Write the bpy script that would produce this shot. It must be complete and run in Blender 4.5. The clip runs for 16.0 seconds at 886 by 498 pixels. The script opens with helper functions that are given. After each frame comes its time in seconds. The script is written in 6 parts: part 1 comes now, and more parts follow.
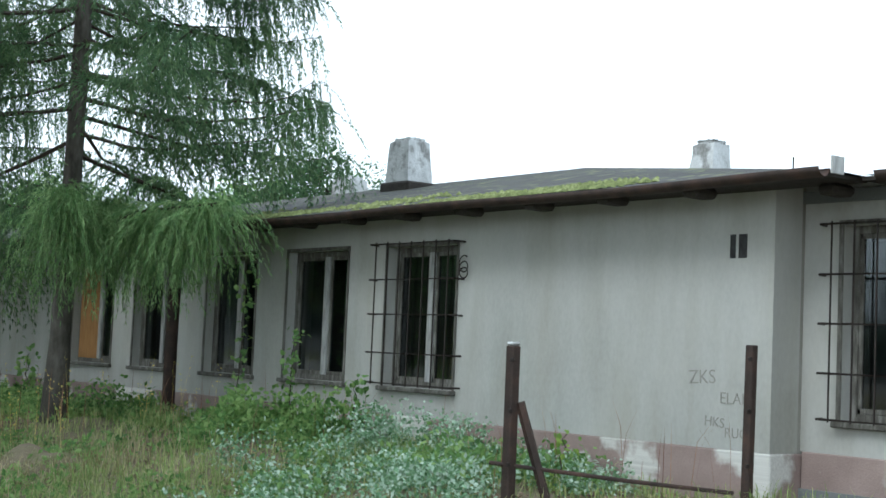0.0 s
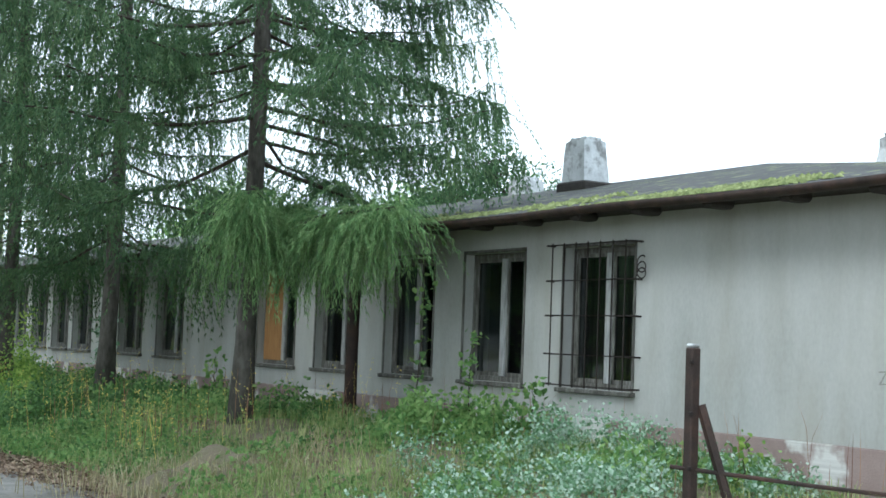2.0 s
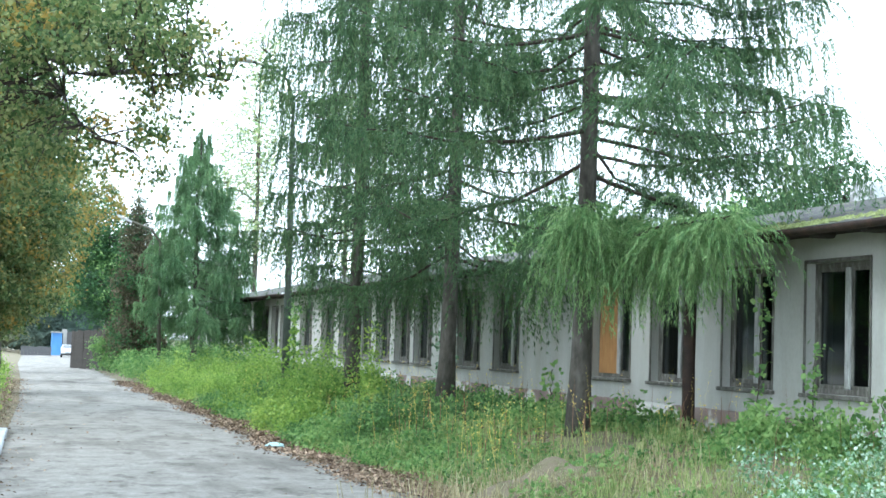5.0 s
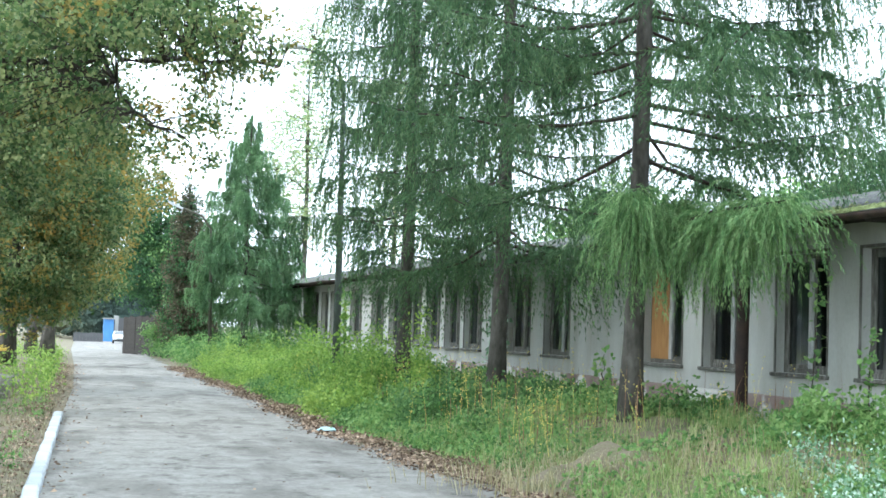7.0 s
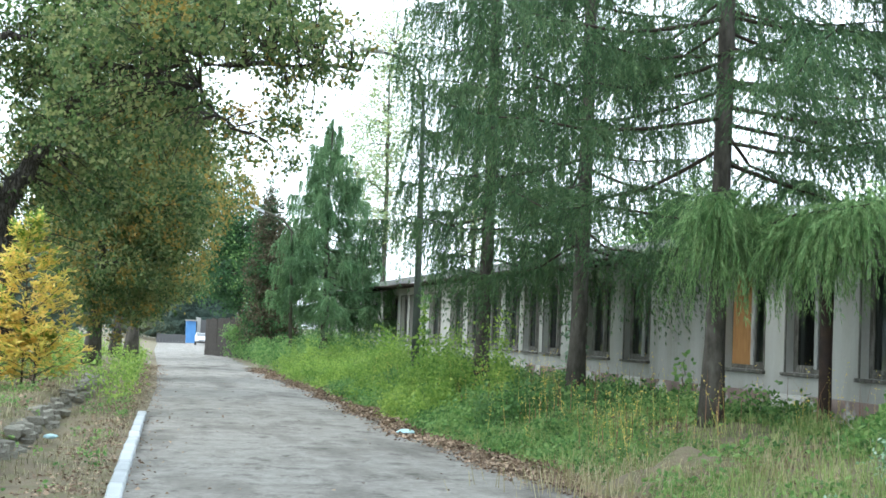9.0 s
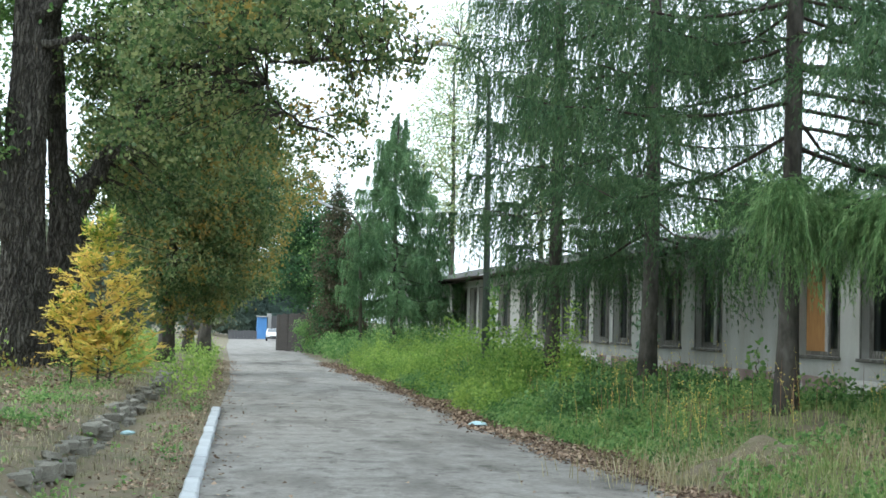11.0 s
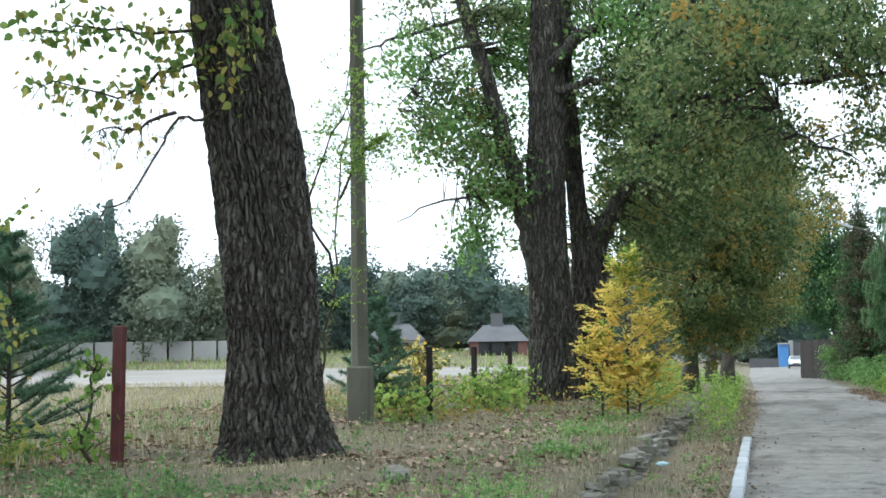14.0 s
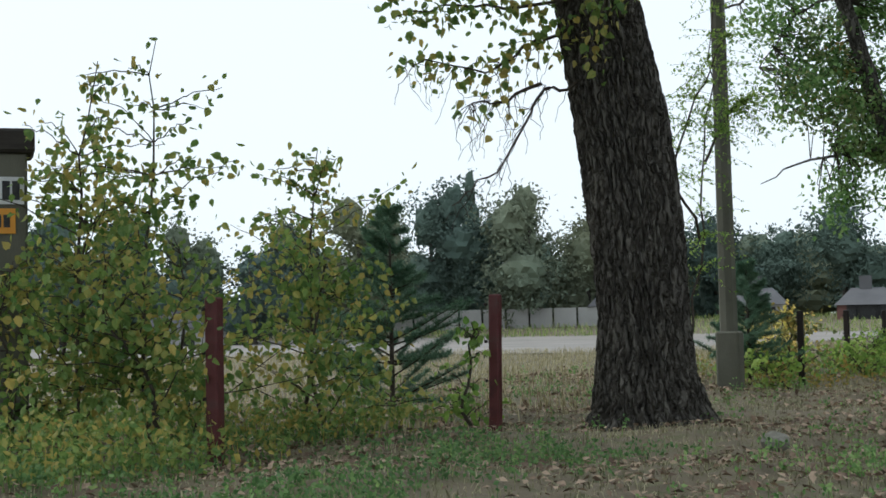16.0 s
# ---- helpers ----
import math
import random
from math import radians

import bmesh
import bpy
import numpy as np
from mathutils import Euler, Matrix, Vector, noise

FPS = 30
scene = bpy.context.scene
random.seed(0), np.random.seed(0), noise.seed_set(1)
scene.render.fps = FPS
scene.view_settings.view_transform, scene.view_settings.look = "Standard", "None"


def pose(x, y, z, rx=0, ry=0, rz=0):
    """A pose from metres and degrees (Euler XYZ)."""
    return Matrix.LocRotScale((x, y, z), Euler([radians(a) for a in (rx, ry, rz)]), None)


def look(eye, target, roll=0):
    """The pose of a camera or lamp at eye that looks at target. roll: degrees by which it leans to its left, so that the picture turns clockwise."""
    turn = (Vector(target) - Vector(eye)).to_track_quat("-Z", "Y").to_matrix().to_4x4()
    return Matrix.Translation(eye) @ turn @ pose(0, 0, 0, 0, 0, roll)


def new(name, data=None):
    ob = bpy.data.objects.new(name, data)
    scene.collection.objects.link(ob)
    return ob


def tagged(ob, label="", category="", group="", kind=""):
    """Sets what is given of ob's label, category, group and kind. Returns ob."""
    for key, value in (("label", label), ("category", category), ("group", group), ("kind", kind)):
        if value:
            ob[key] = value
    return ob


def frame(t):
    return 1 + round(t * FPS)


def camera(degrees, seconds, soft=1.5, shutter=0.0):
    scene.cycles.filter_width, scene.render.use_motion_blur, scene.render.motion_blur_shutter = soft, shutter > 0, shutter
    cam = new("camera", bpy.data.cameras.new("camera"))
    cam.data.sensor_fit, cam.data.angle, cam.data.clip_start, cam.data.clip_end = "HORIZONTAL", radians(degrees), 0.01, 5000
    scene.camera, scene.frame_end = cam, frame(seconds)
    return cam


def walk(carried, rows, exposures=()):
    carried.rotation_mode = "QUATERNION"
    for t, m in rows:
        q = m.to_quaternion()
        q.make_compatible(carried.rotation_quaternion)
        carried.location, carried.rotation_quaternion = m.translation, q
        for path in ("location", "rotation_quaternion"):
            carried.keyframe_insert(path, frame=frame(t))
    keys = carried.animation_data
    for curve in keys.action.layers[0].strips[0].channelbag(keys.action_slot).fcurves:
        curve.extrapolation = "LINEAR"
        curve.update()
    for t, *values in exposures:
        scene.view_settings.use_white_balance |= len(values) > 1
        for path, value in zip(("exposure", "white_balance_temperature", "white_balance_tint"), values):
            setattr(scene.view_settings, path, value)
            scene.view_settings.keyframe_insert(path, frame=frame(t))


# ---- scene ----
cam = camera(35.4, 16.0, soft=1.6)
EYE = 1.6
# seconds, offset of the eye, yaw, pitch, roll
ROWS = [
    (0.0, 0.000, -0.000, 0.000, -38.98, 4.19, -2.48),
    (0.5, 0.013, -0.001, 0.010, -37.00, 4.00, -2.03),
    (1.0, 0.029, -0.001, 0.022, -34.78, 3.92, -1.72),
    (1.5, 0.032, 0.003, 0.024, -33.85, 3.91, -1.85),
    (2.0, 0.043, 0.016, 0.027, -31.56, 3.86, -2.16),
    (2.5, 0.047, 0.020, 0.032, -28.64, 3.96, -2.25),
    (3.0, 0.043, 0.017, 0.032, -25.66, 3.95, -1.94),
    (3.5, 0.046, 0.020, 0.029, -23.86, 3.28, -1.82),
    (4.0, 0.050, 0.021, 0.032, -21.12, 3.96, -1.66),
    (6.5, -0.013, 0.058, -0.020, -16.53, 3.50, -2.05),
    (7.0, -0.013, 0.057, -0.018, -15.89, 3.35, -2.00),
    (7.5, -0.014, 0.056, -0.020, -15.11, 3.49, -2.14),
    (8.0, -0.018, 0.054, -0.020, -14.30, 3.18, -2.27),
    (8.5, -0.018, 0.046, -0.024, -13.36, 3.41, -2.39),
    (11.0, -0.030, 0.055, -0.034, -9.79, 2.98, -1.47),
    (11.5, -0.034, 0.042, -0.036, -7.80, 3.37, -1.12),
    (12.0, -0.045, 0.020, -0.039, -3.87, 3.63, -0.67),
    (12.5, -0.076, 0.024, -0.037, 0.04, 4.23, -0.71),
    (13.0, -0.090, 0.010, -0.037, 4.36, 3.90, -0.20),
    (13.5, -0.109, 0.012, -0.036, 7.88, 3.91, 0.36),
    (14.0, -0.132, 0.000, -0.029, 11.34, 4.08, 0.70),
    (14.5, -0.167, -0.033, -0.020, 15.41, 4.32, 0.33),
    (15.0, -0.193, -0.068, -0.017, 19.48, 4.29, 0.54),
    (15.5, -0.221, -0.100, -0.024, 23.76, 3.86, 0.55),
    (16.0, -0.237, -0.113, -0.027, 26.01, 2.94, 1.29),
]
walk(cam, [(t, pose(x, y, EYE + z, 90 + pitch, roll, yaw)) for t, x, y, z, yaw, pitch, roll in ROWS],
     exposures=[(0.0, 0.78, 5700, 4), (2.0, 1.04, 5600, 4), (3.5, 1.76, 5500, 4), (6.5, 1.82, 5600, 4), (7.5, 1.72, 5650, 4), (8.5, 1.6, 5750, 4), (11.0, 1.12, 5800, 4), (13.5, 1.12, 5700, 5), (14.5, 0.78, 5850, 6), (16.0, 0.08, 5950, 7)])

# ---- world and sun: bright overcast ----
SUN_EL, SUN_AZ = radians(42), radians(268)
world = bpy.data.worlds.new("overcast_sky")
world.use_nodes = True
scene.world = world
wn, wl = world.node_tree.nodes, world.node_tree.links
wn.clear()
sky = wn.new("ShaderNodeTexSky")
sky.sky_type, sky.sun_disc, sky.sun_elevation, sky.sun_rotation = "NISHITA", False, SUN_EL, SUN_AZ
sky.air_density, sky.dust_density = 1.0, 5.0
bg_clear, bg_cloud, mixer, wout = wn.new("ShaderNodeBackground"), wn.new("ShaderNodeBackground"), wn.new("ShaderNodeMixShader"), wn.new("ShaderNodeOutputWorld")
wl.new(sky.outputs[0], bg_clear.inputs[0])
bg_clear.inputs[1].default_value = 0.1
bg_cloud.inputs[0].default_value, bg_cloud.inputs[1].default_value = (0.94, 0.985, 1.0, 1), 1.08
mixer.inputs[0].default_value = 0.88
wl.new(bg_clear.outputs[0], mixer.inputs[1])
wl.new(bg_cloud.outputs[0], mixer.inputs[2])
wl.new(mixer.outputs[0], wout.inputs[0])
sun = new("sun", bpy.data.lights.new("sun", "SUN"))
sun.data.energy, sun.data.angle, sun.data.color = 0.8, radians(25), (1.0, 0.97, 0.92)
sun.matrix_world = look((0, 0, 30), (0 - 30 * math.sin(SUN_AZ) / math.tan(SUN_EL), 0 - 30 * math.cos(SUN_AZ) / math.tan(SUN_EL), 0))

# ---- helpers ----
rng = np.random.default_rng(7)


def material(name, colours, scale=4.0, rough=0.85, bump=0.2, bump_scale=40.0, metal=0.0, detail=8.0, island=0.0, translucent=0.0, stretch=(1, 1, 1), spec=0.4, object_random=0.0):
    """Noise at two scales through a colour ramp, with bump; island shifts the ramp per loose piece."""
    m = bpy.data.materials.new(name)
    m.use_nodes = True
    n, l = m.node_tree.nodes, m.node_tree.links
    b, out = n["Principled BSDF"], n["Material Output"]
    co, mp = n.new("ShaderNodeTexCoord"), n.new("ShaderNodeMapping")
    mp.inputs["Scale"].default_value = stretch
    l.new(co.outputs["Object"], mp.inputs[0])
    t1, t2 = n.new("ShaderNodeTexNoise"), n.new("ShaderNodeTexNoise")
    t1.inputs["Scale"].default_value, t1.inputs["Detail"].default_value = scale, detail
    t2.inputs["Scale"].default_value, t2.inputs["Detail"].default_value = bump_scale, 6.0
    l.new(mp.outputs[0], t1.inputs[0]), l.new(mp.outputs[0], t2.inputs[0])
    ramp = n.new("ShaderNodeValToRGB")
    while len(ramp.color_ramp.elements) < len(colours):
        ramp.color_ramp.elements.new(0.5)
    for i, (e, c) in enumerate(zip(ramp.color_ramp.elements, colours)):
        e.position, e.color = 0.28 + 0.44 * i / max(1, len(colours) - 1), (*c, 1)
    add = n.new("ShaderNodeMath")
    add.operation = "MULTIPLY_ADD"
    add.inputs[1].default_value, add.inputs[2].default_value = 0.25, 0.0
    l.new(t2.outputs[0], add.inputs[0])
    mix = n.new("ShaderNodeMath")
    mix.operation = "MULTIPLY_ADD"
    mix.inputs[1].default_value = 0.75
    l.new(t1.outputs[0], mix.inputs[0]), l.new(add.outputs[0], mix.inputs[2])
    value = mix
    if island or object_random:
        g = n.new("ShaderNodeNewGeometry") if island else n.new("ShaderNodeObjectInfo")
        sh = n.new("ShaderNodeMath")
        sh.operation = "MULTIPLY_ADD"
        sh.inputs[1].default_value = island or object_random
        l.new(g.outputs["Random Per Island" if island else "Random"], sh.inputs[0])
        off = n.new("ShaderNodeMath")
        off.operation = "SUBTRACT"
        off.inputs[1].default_value = (island or object_random) / 2
        l.new(mix.outputs[0], sh.inputs[2]), l.new(sh.outputs[0], off.inputs[0])
        value = off
    l.new(value.outputs[0], ramp.inputs[0])
    l.new(ramp.outputs[0], b.inputs["Base Color"])
    b.inputs["Roughness"].default_value, b.inputs["Metallic"].default_value = rough, metal
    b.inputs["Specular IOR Level"].default_value = spec
    if bump:
        bm_node = n.new("ShaderNodeBump")
        bm_node.inputs["Strength"].default_value, bm_node.inputs["Distance"].default_value = bump, 0.02
        l.new(t2.outputs[0], bm_node.inputs["Height"])
        l.new(bm_node.outputs[0], b.inputs["Normal"])
    if translucent:
        tr, mx = n.new("ShaderNodeBsdfTranslucent"), n.new("ShaderNodeMixShader")
        l.new(ramp.outputs[0], tr.inputs[0])
        mx.inputs[0].default_value = translucent
        l.new(b.outputs[0], mx.inputs[1]), l.new(tr.outputs[0], mx.inputs[2])
        l.new(mx.outputs[0], out.inputs[0])
    return m


def layered(name, low, high, mask_scale, edge, rough=0.9, bump=0.3, bump_scale=60.0, stretch=(1, 1, 1), soft=0.06):
    """Two ramps of colour, parted by a noise mask with a hard edge, as flaking paint or moss has."""
    m = material(name, low, 3.0, rough, bump, bump_scale)
    n, l = m.node_tree.nodes, m.node_tree.links
    ramp_low = next(x for x in n if x.type == "VALTORGB")
    co, mp, t, r, hi, mx = (n.new("ShaderNode" + k) for k in ("TexCoord", "Mapping", "TexNoise", "ValToRGB", "TexNoise", "Mix"))
    mp.inputs["Scale"].default_value = stretch
    l.new(co.outputs["Object"], mp.inputs[0]), l.new(mp.outputs[0], t.inputs[0])
    t.inputs["Scale"].default_value, t.inputs["Detail"].default_value = mask_scale, 9.0
    r.color_ramp.elements[0].position, r.color_ramp.elements[1].position = edge, edge + soft
    l.new(t.outputs[0], r.inputs[0])
    hi.inputs["Scale"].default_value, hi.inputs["Detail"].default_value = 25.0, 6.0
    hr = n.new("ShaderNodeValToRGB")
    hr.color_ramp.elements[0].position, hr.color_ramp.elements[1].position = 0.3, 0.7
    hr.color_ramp.elements[0].color, hr.color_ramp.elements[1].color = (*high[0], 1), (*high[1], 1)
    l.new(hi.outputs[0], hr.inputs[0])
    mx.data_type = "RGBA"
    l.new(r.outputs[0], mx.inputs[0]), l.new(ramp_low.outputs[0], mx.inputs[6]), l.new(hr.outputs[0], mx.inputs[7])
    l.new(mx.outputs[2], n["Principled BSDF"].inputs["Base Color"])
    return m


def mesh_of(name, verts, faces, mats, smooth=False):
    """A mesh from an array of places and an array, or a list, of faces."""
    me = bpy.data.meshes.new(name)
    verts = np.asarray(verts, np.float32)
    if isinstance(faces, np.ndarray):
        k = faces.shape[1]
        me.vertices.add(len(verts))
        me.vertices.foreach_set("co", verts.ravel())
        me.loops.add(faces.size)
        me.loops.foreach_set("vertex_index", faces.astype(np.int32).ravel())
        me.polygons.add(len(faces))
        me.polygons.foreach_set("loop_start", np.arange(0, faces.size, k, dtype=np.int32))
        me.update(calc_edges=True)
    else:
        me.from_pydata(verts.tolist(), [], faces)
    for m in (mats if isinstance(mats, (list, tuple)) else [mats]):
        me.materials.append(m)
    me.polygons.foreach_set("use_smooth", np.full(len(me.polygons), bool(smooth)))
    me.update()
    return me


class Bag:
    """Collects pieces of geometry for one mesh."""

    def __init__(self):
        self.v, self.f, self.n = [], [], 0

    def add(self, v, f):
        v, f = np.asarray(v, float), np.asarray(f, int)
        if f.shape[1] == 3:
            f = np.concatenate([f, f[:, 2:3]], 1)
        self.v.append(v), self.f.append(f + self.n)
        self.n += len(v)
        return self

    def box(self, x0, x1, y0, y1, z0, z1, bevel=0.0):
        bm = bmesh.new()
        bmesh.ops.create_cube(bm, size=1, matrix=Matrix.Translation(((x0 + x1) / 2, (y0 + y1) / 2, (z0 + z1) / 2)) @ Matrix.Diagonal((x1 - x0, y1 - y0, z1 - z0, 1)))
        if bevel:
            bmesh.ops.bevel(bm, geom=bm.edges[:], offset=bevel, segments=1, affect="EDGES")
        return self.bm(bm)

    def bm(self, bm):
        bm.verts.ensure_lookup_table()
        bmesh.ops.triangulate(bm, faces=[f for f in bm.faces if len(f.verts) > 4])
        v = [tuple(x.co) for x in bm.verts]
        f = [[x.index for x in fa.verts] for fa in bm.faces]
        bm.free()
        return self.add(v, [q if len(q) == 4 else q + q[-1:] for q in f])

    def tube(self, pts, radii, sides=6, cap=True):
        pts = np.asarray(pts, float)
        radii = np.broadcast_to(np.asarray(radii, float), (len(pts),))
        tan = np.gradient(pts, axis=0)
        tan /= np.linalg.norm(tan, axis=1)[:, None] + 1e-9
        ref = np.array([1.0, 0, 0]) if abs(tan[0][0]) < 0.8 else np.array([0, 1.0, 0])
        u = np.cross(tan, ref)
        u /= np.linalg.norm(u, axis=1)[:, None] + 1e-9
        w = np.cross(tan, u)
        a = np.arange(sides) * 2 * np.pi / sides
        ring = pts[:, None] + radii[:, None, None] * (np.cos(a)[None, :, None] * u[:, None] + np.sin(a)[None, :, None] * w[:, None])
        k = len(pts)
        i, j = np.meshgrid(np.arange(k - 1), np.arange(sides), indexing="ij")
        f = np.stack([i * sides + j, i * sides + (j + 1) % sides, (i + 1) * sides + (j + 1) % sides, (i + 1) * sides + j], -1).reshape(-1, 4)
        v = ring.reshape(-1, 3)
        if cap:
            v = np.concatenate([v, pts[-1:], pts[:1]])
            jj = np.arange(sides)
            e = (k - 1) * sides
            f = np.concatenate([f, np.stack([e + jj, e + (jj + 1) % sides, np.full(sides, k * sides), np.full(sides, k * sides)], -1),
                                np.stack([(jj + 1) % sides, jj, np.full(sides, k * sides + 1), np.full(sides, k * sides + 1)], -1)])
        return self.add(v, f)

    def mesh(self, name, mats, smooth=False):
        v, f = np.concatenate(self.v), np.concatenate(self.f)
        tri = f[:, 2] == f[:, 3]
        if tri.all():
            return mesh_of(name, v, f[:, :3], mats, smooth)
        if not tri.any():
            return mesh_of(name, v, f, mats, smooth)
        return mesh_of(name, v, [list(q[:3]) if t else list(q) for q, t in zip(f.tolist(), tri)], mats, smooth)


def thing(name, at, label, category, group="", kind=""):
    ob = new(name)
    ob.empty_display_size = 0.2
    ob.location = at
    return tagged(ob, label, category, group, kind)


def origin(ob):
    o = Vector(ob.location)
    return origin(ob.parent) + ob.matrix_parent_inverse.translation + o if ob.parent else o


def part(name, mesh, parent, label=""):
    """One mesh object under a thing or a part; its places are the world's."""
    ob = new(name, mesh)
    ob.parent = parent
    ob.matrix_parent_inverse = Matrix.Translation(-origin(parent))
    return tagged(ob, label)


def lone(name, mesh, label, category, group="", kind=""):
    return tagged(new(name, mesh), label, category, group, kind)


def unit(v):
    return v / (np.linalg.norm(v, axis=-1, keepdims=True) + 1e-9)


def leaves(at, size, width=0.55, droop=0.35, fold=0.25):
    """Folded diamond leaves at an array of places: four triangles' worth of quads, turned at random."""
    n = len(at)
    d = unit(rng.normal(size=(n, 3)) + np.array([0, 0, -droop]))
    s = unit(np.cross(d, rng.normal(size=(n, 3))))
    up = np.cross(d, s)
    L = (np.broadcast_to(size, n) * rng.uniform(0.65, 1.25, n))[:, None]
    v = np.stack([at, at + d * L * 0.45 + s * L * width / 2 + up * L * fold * 0.3, at + d * L, at + d * L * 0.45 - s * L * width / 2 + up * L * fold * 0.3], 1)
    b = np.arange(n)[:, None] * 4
    return v.reshape(-1, 3), np.concatenate([b + [0, 1, 2], b + [0, 2, 3]], 0)


def ovate(at, size, width=0.8, droop=0.8):
    """Broad pointed leaves, folded along the midrib, with a rounded base."""
    n = len(at)
    d = unit(rng.normal(size=(n, 3)) + np.array([0, 0, -droop]))
    s = unit(np.cross(d, rng.normal(size=(n, 3))))
    up = np.cross(d, s)
    L = (np.broadcast_to(size, n) * rng.uniform(0.55, 1.25, n))[:, None]
    curl = rng.uniform(-0.1, 0.25, n)[:, None]
    def spot(a, b, c):
        return at + L * (d * a + s * b * width + up * (c + curl * a * a))
    v = np.stack([spot(0, 0, 0), spot(0.22, 0.42, 0.1), spot(0.55, 0.4, 0.12), spot(1.0, 0, 0), spot(0.55, -0.4, 0.12), spot(0.22, -0.42, 0.1), spot(0.4, 0, 0)], 1)
    o = np.arange(n)[:, None] * 7
    return v.reshape(-1, 3), np.concatenate([o + [6, i + 1, i] for i in range(1, 5)] + [o + [6, 1, 0], o + [6, 0, 5]])


def smooth(a):
    a = np.clip(a, 0, 1)
    return a * a * (3 - 2 * a)


# ---- the lie of the land ----
def road_left(y):
    return np.interp(y, [-40, 0, 12.9, 22.7, 32.5, 48, 74, 110, 160, 400], [-1.6, -0.45, -0.05, 0.24, 0.6, 0.89, 1.2, 1.9, 2.9, 8])


def road_right(y):
    return np.interp(y, [-40, 0, 12.8, 20, 30, 47, 64, 110, 160, 400], [3.8, 4.5, 4.42, 4.1, 4.3, 4.1, 4.3, 7.0, 10.5, 22])


def land(x, y):
    """Height of the ground: a level lane, a bank up to the house, a raised verge behind a low kerb wall, a slow fall far off."""
    x, y = np.asarray(x, float), np.asarray(y, float)
    l, r = road_left(y), road_right(y)
    bank = 0.52 * smooth((x - r - 0.1) / 3.4)
    d = l - x
    verge = 0.05 * smooth(d / 0.5) + 0.3 * smooth((d - 1.22) / 0.22) * smooth((34 - y) / 6) + 0.3 * smooth((d - 0.6) / 3) * smooth((y - 28) / 6) + 0.06 * smooth((d - 3) / 3) - 0.2 * smooth((d - 9) / 10)
    fall = -1.34 * smooth((y - 55) / 125)
    rise = 1.7 * smooth((y - 84) / 32) * smooth((-x - 8) / 8)
    return np.where(x > r, bank, 0) + np.where(d > 0, verge, 0) + fall + rise


def rough_land(x, y):
    x, y = np.asarray(x, float), np.asarray(y, float)
    off = np.maximum(smooth((road_left(y) - x - 0.1) / 0.6), smooth((x - road_right(y)) / 0.8)) * smooth((60 - np.abs(y)) / 30)
    return land(x, y) + off * 0.035 * (np.sin(x * 2.1 + y * 0.7) + np.sin(y * 1.7 - x) + np.sin(x * 5.3 - y * 3.9) * 0.6)


# ---- materials ----
PLASTER = material("old_plaster", [(0.33, 0.335, 0.31), (0.42, 0.42, 0.395), (0.48, 0.48, 0.45)], 0.9, 0.92, 0.12, 30, stretch=(1, 1, 0.6))
pn, pk = PLASTER.node_tree.nodes, PLASTER.node_tree.links
p_co, p_map, p_noise, p_ramp, p_mix = (pn.new("ShaderNode" + k) for k in ("TexCoord", "Mapping", "TexNoise", "ValToRGB", "Mix"))
p_map.inputs["Scale"].default_value = (1, 1.0, 0.22)
pk.new(p_co.outputs["Object"], p_map.inputs[0]), pk.new(p_map.outputs[0], p_noise.inputs[0])
p_noise.inputs["Scale"].default_value, p_noise.inputs["Detail"].default_value = 2.6, 10.0
p_ramp.color_ramp.elements[0].position, p_ramp.color_ramp.elements[1].position = 0.42, 0.72
p_ramp.color_ramp.elements[0].color, p_ramp.color_ramp.elements[1].color = (1, 1, 1, 1), (0.82, 0.8, 0.75, 1)
p_mix.data_type, p_mix.blend_type = "RGBA", "MULTIPLY"
p_mix.inputs[0].default_value = 1.0
pk.new(next(x for x in pn if x.type == "VALTORGB" and x != p_ramp).outputs[0], p_mix.inputs[6]), pk.new(p_noise.outputs[0], p_ramp.inputs[0])
pk.new(p_ramp.outputs[0], p_mix.inputs[7]), pk.new(p_mix.outputs[2], pn["Principled BSDF"].inputs["Base Color"])
# Return wall: blotchy rain stains, plus the face's shade painted in as darker plaster.
STAINED_SHADED = layered("rain_stained_shaded_plaster", [(0.25, 0.24, 0.21), (0.36, 0.35, 0.32)], [(0.14, 0.125, 0.1), (0.2, 0.18, 0.15)], 1.3, 0.48, soft=0.25, stretch=(1, 1, 0.35))
PLINTH = layered("flaking_plinth", [(0.22, 0.165, 0.148), (0.34, 0.26, 0.235)], [(0.5, 0.49, 0.46), (0.66, 0.65, 0.61)], 1.6, 0.53)
ROOF = layered("tarred_felt", [(0.035, 0.034, 0.033), (0.085, 0.083, 0.08)], [(0.1, 0.115, 0.05), (0.2, 0.21, 0.11)], 5.0, 0.57, bump=0.8, bump_scale=30)
MOSS = material("moss", [(0.07, 0.09, 0.035), (0.18, 0.21, 0.075), (0.38, 0.41, 0.2)], 9, 1.0, 0.8, 50)
RUST = material("rusty_steel", [(0.025, 0.019, 0.016), (0.05, 0.034, 0.028), (0.09, 0.05, 0.037)], 6, 0.7, 0.3, 70, metal=0.3)
RED_STEEL = material("red_painted_steel", [(0.045, 0.01, 0.011), (0.09, 0.018, 0.018), (0.07, 0.035, 0.03)], 6, 0.6, 0.3, 60)
DARK_STEEL = material("dark_steel", [(0.015, 0.012, 0.011), (0.04, 0.03, 0.026)], 8, 0.6, 0.2, 80, metal=0.4)
